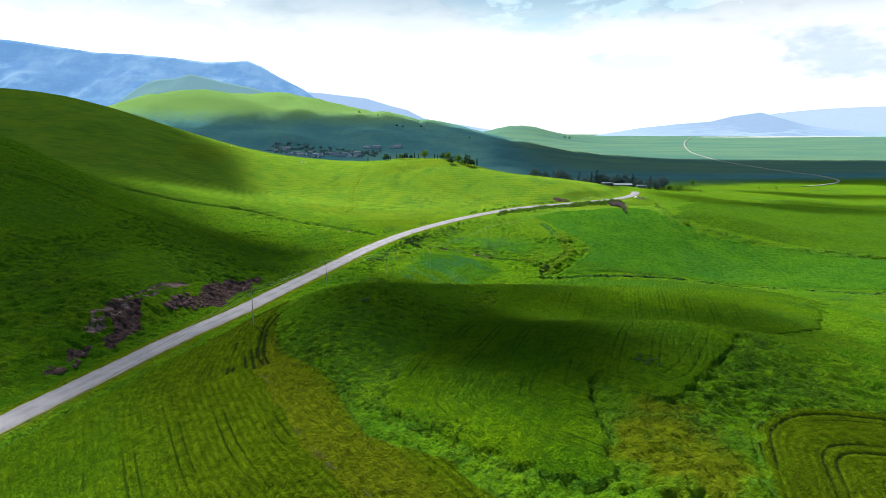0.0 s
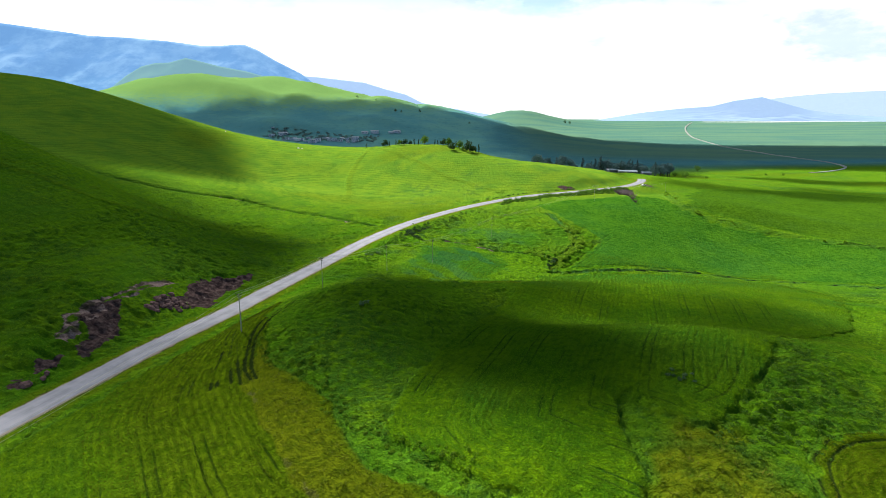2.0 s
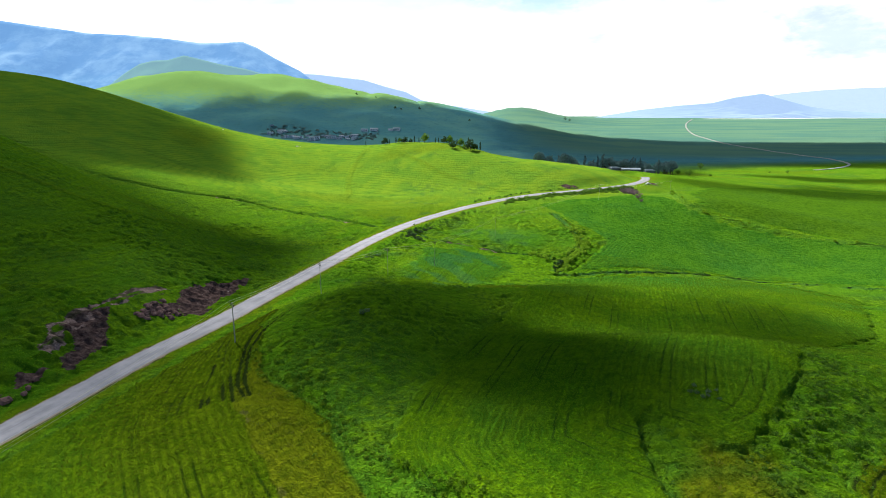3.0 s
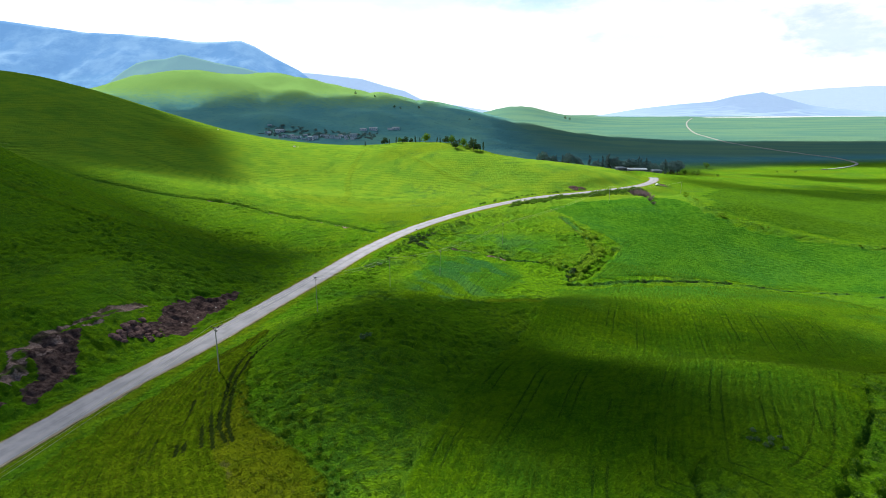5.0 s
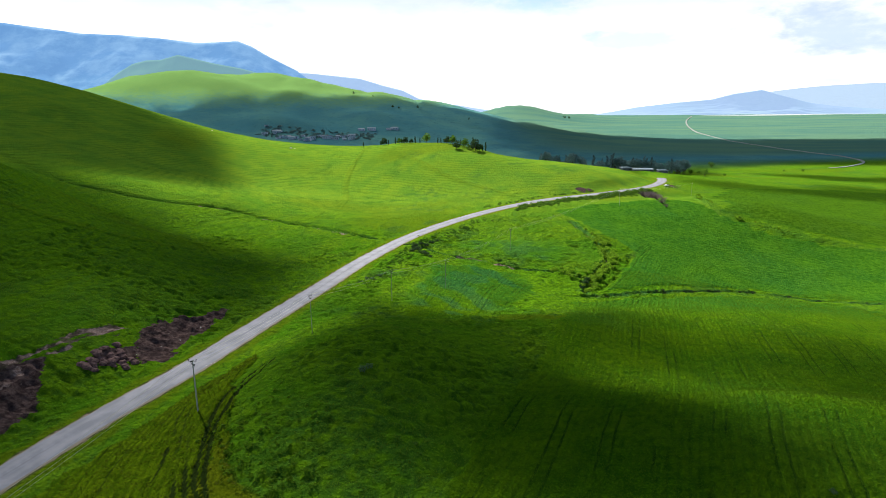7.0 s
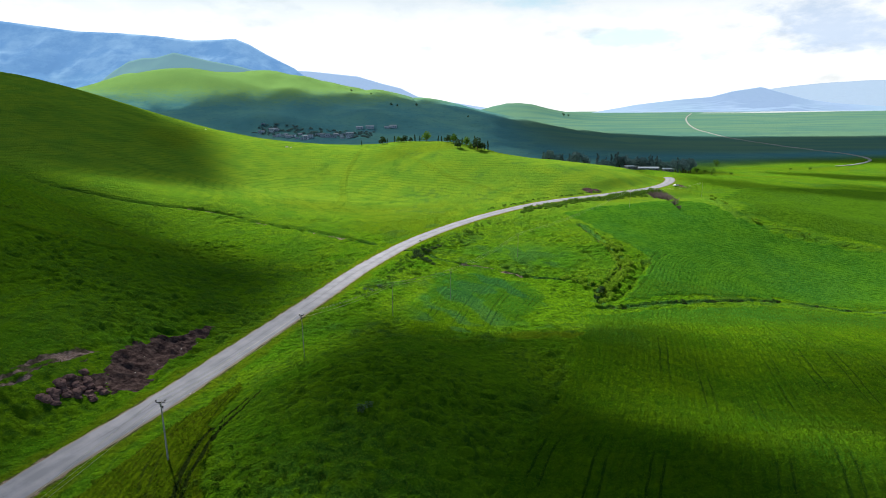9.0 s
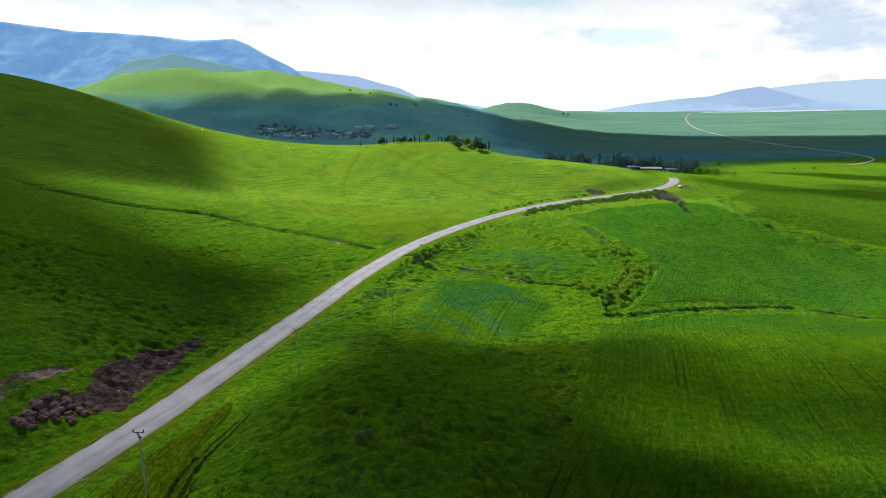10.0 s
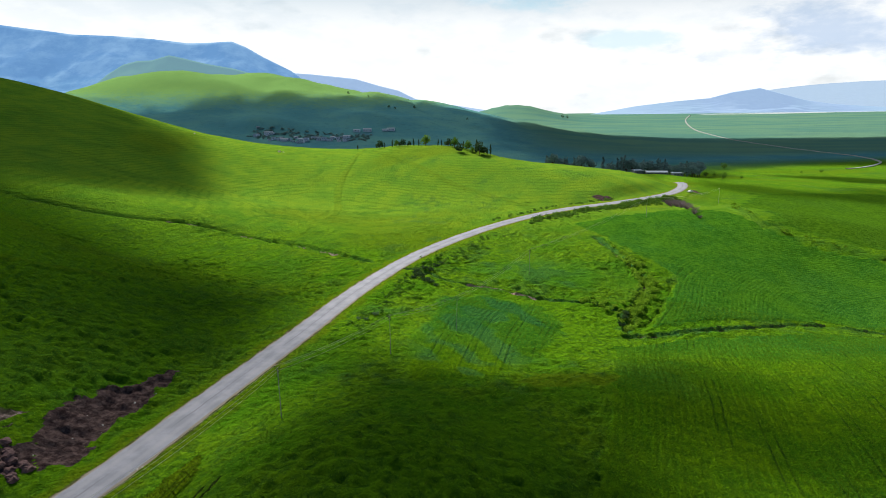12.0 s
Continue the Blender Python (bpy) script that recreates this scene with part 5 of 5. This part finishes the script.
def make_farm():
    settle(make_house("barn", "long low farm barn with a pale metal roof", "barn", "farm barns", (24, 9, 3.6), 6, BARN_ROOF, True, BARN_WALL), [(186, 586, -6, 0.75), (158, 582, 3, 0.6)])
    settle(make_house("house", "small grey farmhouse beside the barns", "house", "farmhouses", (11, 8, 3.8), 3, BARN_ROOF, False, BARN_WALL), [(172, 592, 10, 0.8), (138, 592, -5, 0.8), (207, 592, 0, 0.8)])


make_village()
make_farm()


# ---- a white car on the verge ----
def make_car(x, y, turn):
    top = tagged(new("car"), "small white car parked on the grassy verge", "car")
    bm = bmesh.new()
    box(bm, (4.1, 1.7, 0.65), (0, 0, 0.62), 0, 0.12)
    part("body", bm, CAR_WHITE, top)
    bm = bmesh.new()
    made = bmesh.ops.create_cube(bm, size=1.0, matrix=Matrix.Translation((-0.15, 0, 1.2)) @ Matrix.Diagonal((2.3, 1.5, 0.55, 1)))
    for v in made["verts"]:
        if v.co.z > 1.2:
            v.co.x = -0.15 + (v.co.x + 0.15) * 0.68
            v.co.y *= 0.85
    bmesh.ops.bevel(bm, geom=list(bm.edges), offset=0.06, segments=2, affect="EDGES")
    part("cabin", bm, CAR_WHITE, top)
    for s in (-1, 1):
        bm = bmesh.new()
        box(bm, (1.6, 0.04, 0.34), (-0.15, s * 0.715, 1.2), 0, 0.01)
        part("side_window", bm, DARK_GLASS, top)
        for f in (-1.25, 1.3):
            bm = bmesh.new()
            tube(bm, (f, s * 0.72, 0.32), (f, s * 0.9, 0.32), 0.32, 0.32, 14)
            wheel = part("wheel", bm, RUBBER, top)
            bm = bmesh.new()
            tube(bm, (f, s * 0.9, 0.32), (f, s * 0.915, 0.32), 0.19, 0.19, 10)
            part("rim", bm, STEEL, wheel)
    top.matrix_basis = pose(x, y, height(x, y), 0, 0, turn)


make_car(152, 437, 35)


# ---- grass, crops and weeds standing on the ground ----
def blades(name, keep, count, region, tall, wide, per, mat, label, seed):
    """Tufts of a few pointed blades each, joined, where keep(...) allows them."""
    rng = np.random.default_rng(seed)
    x0, x1, y0, y1 = region
    x = rng.uniform(x0, x1, count)
    y = y0 + (y1 - y0) * rng.uniform(0, 1, count) ** 1.35
    seen = np.abs(x) < 30 + 0.80 * (y + 8)
    x, y = x[seen], y[seen]
    z, crop, dry, earth, weed, row, pale, rut, late = land(x, y)
    road_d, _, _ = nearest_on(ROAD_LINE, x, y, 10)
    ok = (keep(crop, dry, earth, weed, late, pale, np.sin(row * 2 * math.pi / 1.3), rng.uniform(0, 1, len(x))) > 0) & (road_d > 4.4) & (rut < 0.3)
    x, y, z = x[ok], y[ok], z[ok]
    n = len(x)
    size = rng.uniform(0.6, 1.35, n)
    P = []
    for _ in range(per):
        a, r = rng.uniform(0, 2 * math.pi, n), rng.uniform(0.0, 0.7, n) * wide * size
        cx, cy = x + np.cos(a) * r, y + np.sin(a) * r
        w, reach = wide * size * rng.uniform(0.3, 0.6, n), tall * size * rng.uniform(0.7, 1.5, n)
        up = reach * rng.uniform(0.35, 0.85, n)
        P.append(np.stack([np.stack([cx + np.sin(a) * w, cy - np.cos(a) * w, z - 0.08], 1), np.stack([cx + np.cos(a) * reach, cy + np.sin(a) * reach, z + up], 1),
                           np.stack([cx - np.sin(a) * w, cy + np.cos(a) * w, z - 0.08], 1)], 1))
    v = np.stack(P, 1).reshape(-1, 3)
    f = len(v) // 3
    me = bpy.data.meshes.new(name)
    me.vertices.add(len(v))
    me.vertices.foreach_set("co", v.astype(np.float32).ravel())
    me.loops.add(len(v))
    me.loops.foreach_set("vertex_index", np.arange(len(v), dtype=np.int32))
    me.polygons.add(f)
    me.polygons.foreach_set("loop_start", (np.arange(f) * 3).astype(np.int32))
    me.update(calc_edges=True)
    me.materials.append(mat)
    tagged(new(name, me), label, "grass", kind="stuff")


NEAR = (-135, 150, 50, 330)
blades("wild_grass", lambda crop, dry, earth, weed, late, pale, wave, r: (crop < 0.2) * (earth < 0.4) * (pale < 0.5) * (r < 0.25 + weed), 320000, NEAR, 0.25, 0.19, 3, GRASS, "tufts of wild green grass on the slopes", 71)
blades("weeds", lambda crop, dry, earth, weed, late, pale, wave, r: (weed > 0.4) * (earth < 0.6) * (r < 0.6), 45000, NEAR, 0.36, 0.30, 3, WEED, "rank dark green weeds in hollows and ruts", 72)
blades("crop_plants", lambda crop, dry, earth, weed, late, pale, wave, r: (crop > 0.4) * (late < 0.4) * (weed < 0.3) * (wave < 0.3 + 0.7 * (r < 0.5)), 620000, (-75, 150, 50, 250), 0.24, 0.14, 2, CROP, "young green grain standing in sown rows", 73)
blades("late_crop", lambda crop, dry, earth, weed, late, pale, wave, r: (late > 0.4) * (weed < 0.3) * (r < 0.8), 330000, (-80, 120, 50, 160), 0.22, 0.14, 2, OLIVE, "olive ripening grain in the field by the road", 75)
blades("dry_grass", lambda crop, dry, earth, weed, late, pale, wave, r: (dry > 0.62) * (r < 0.6), 60000, NEAR, 0.40, 0.24, 3, STRAW, "straw-coloured dry grass and seed heads", 74)
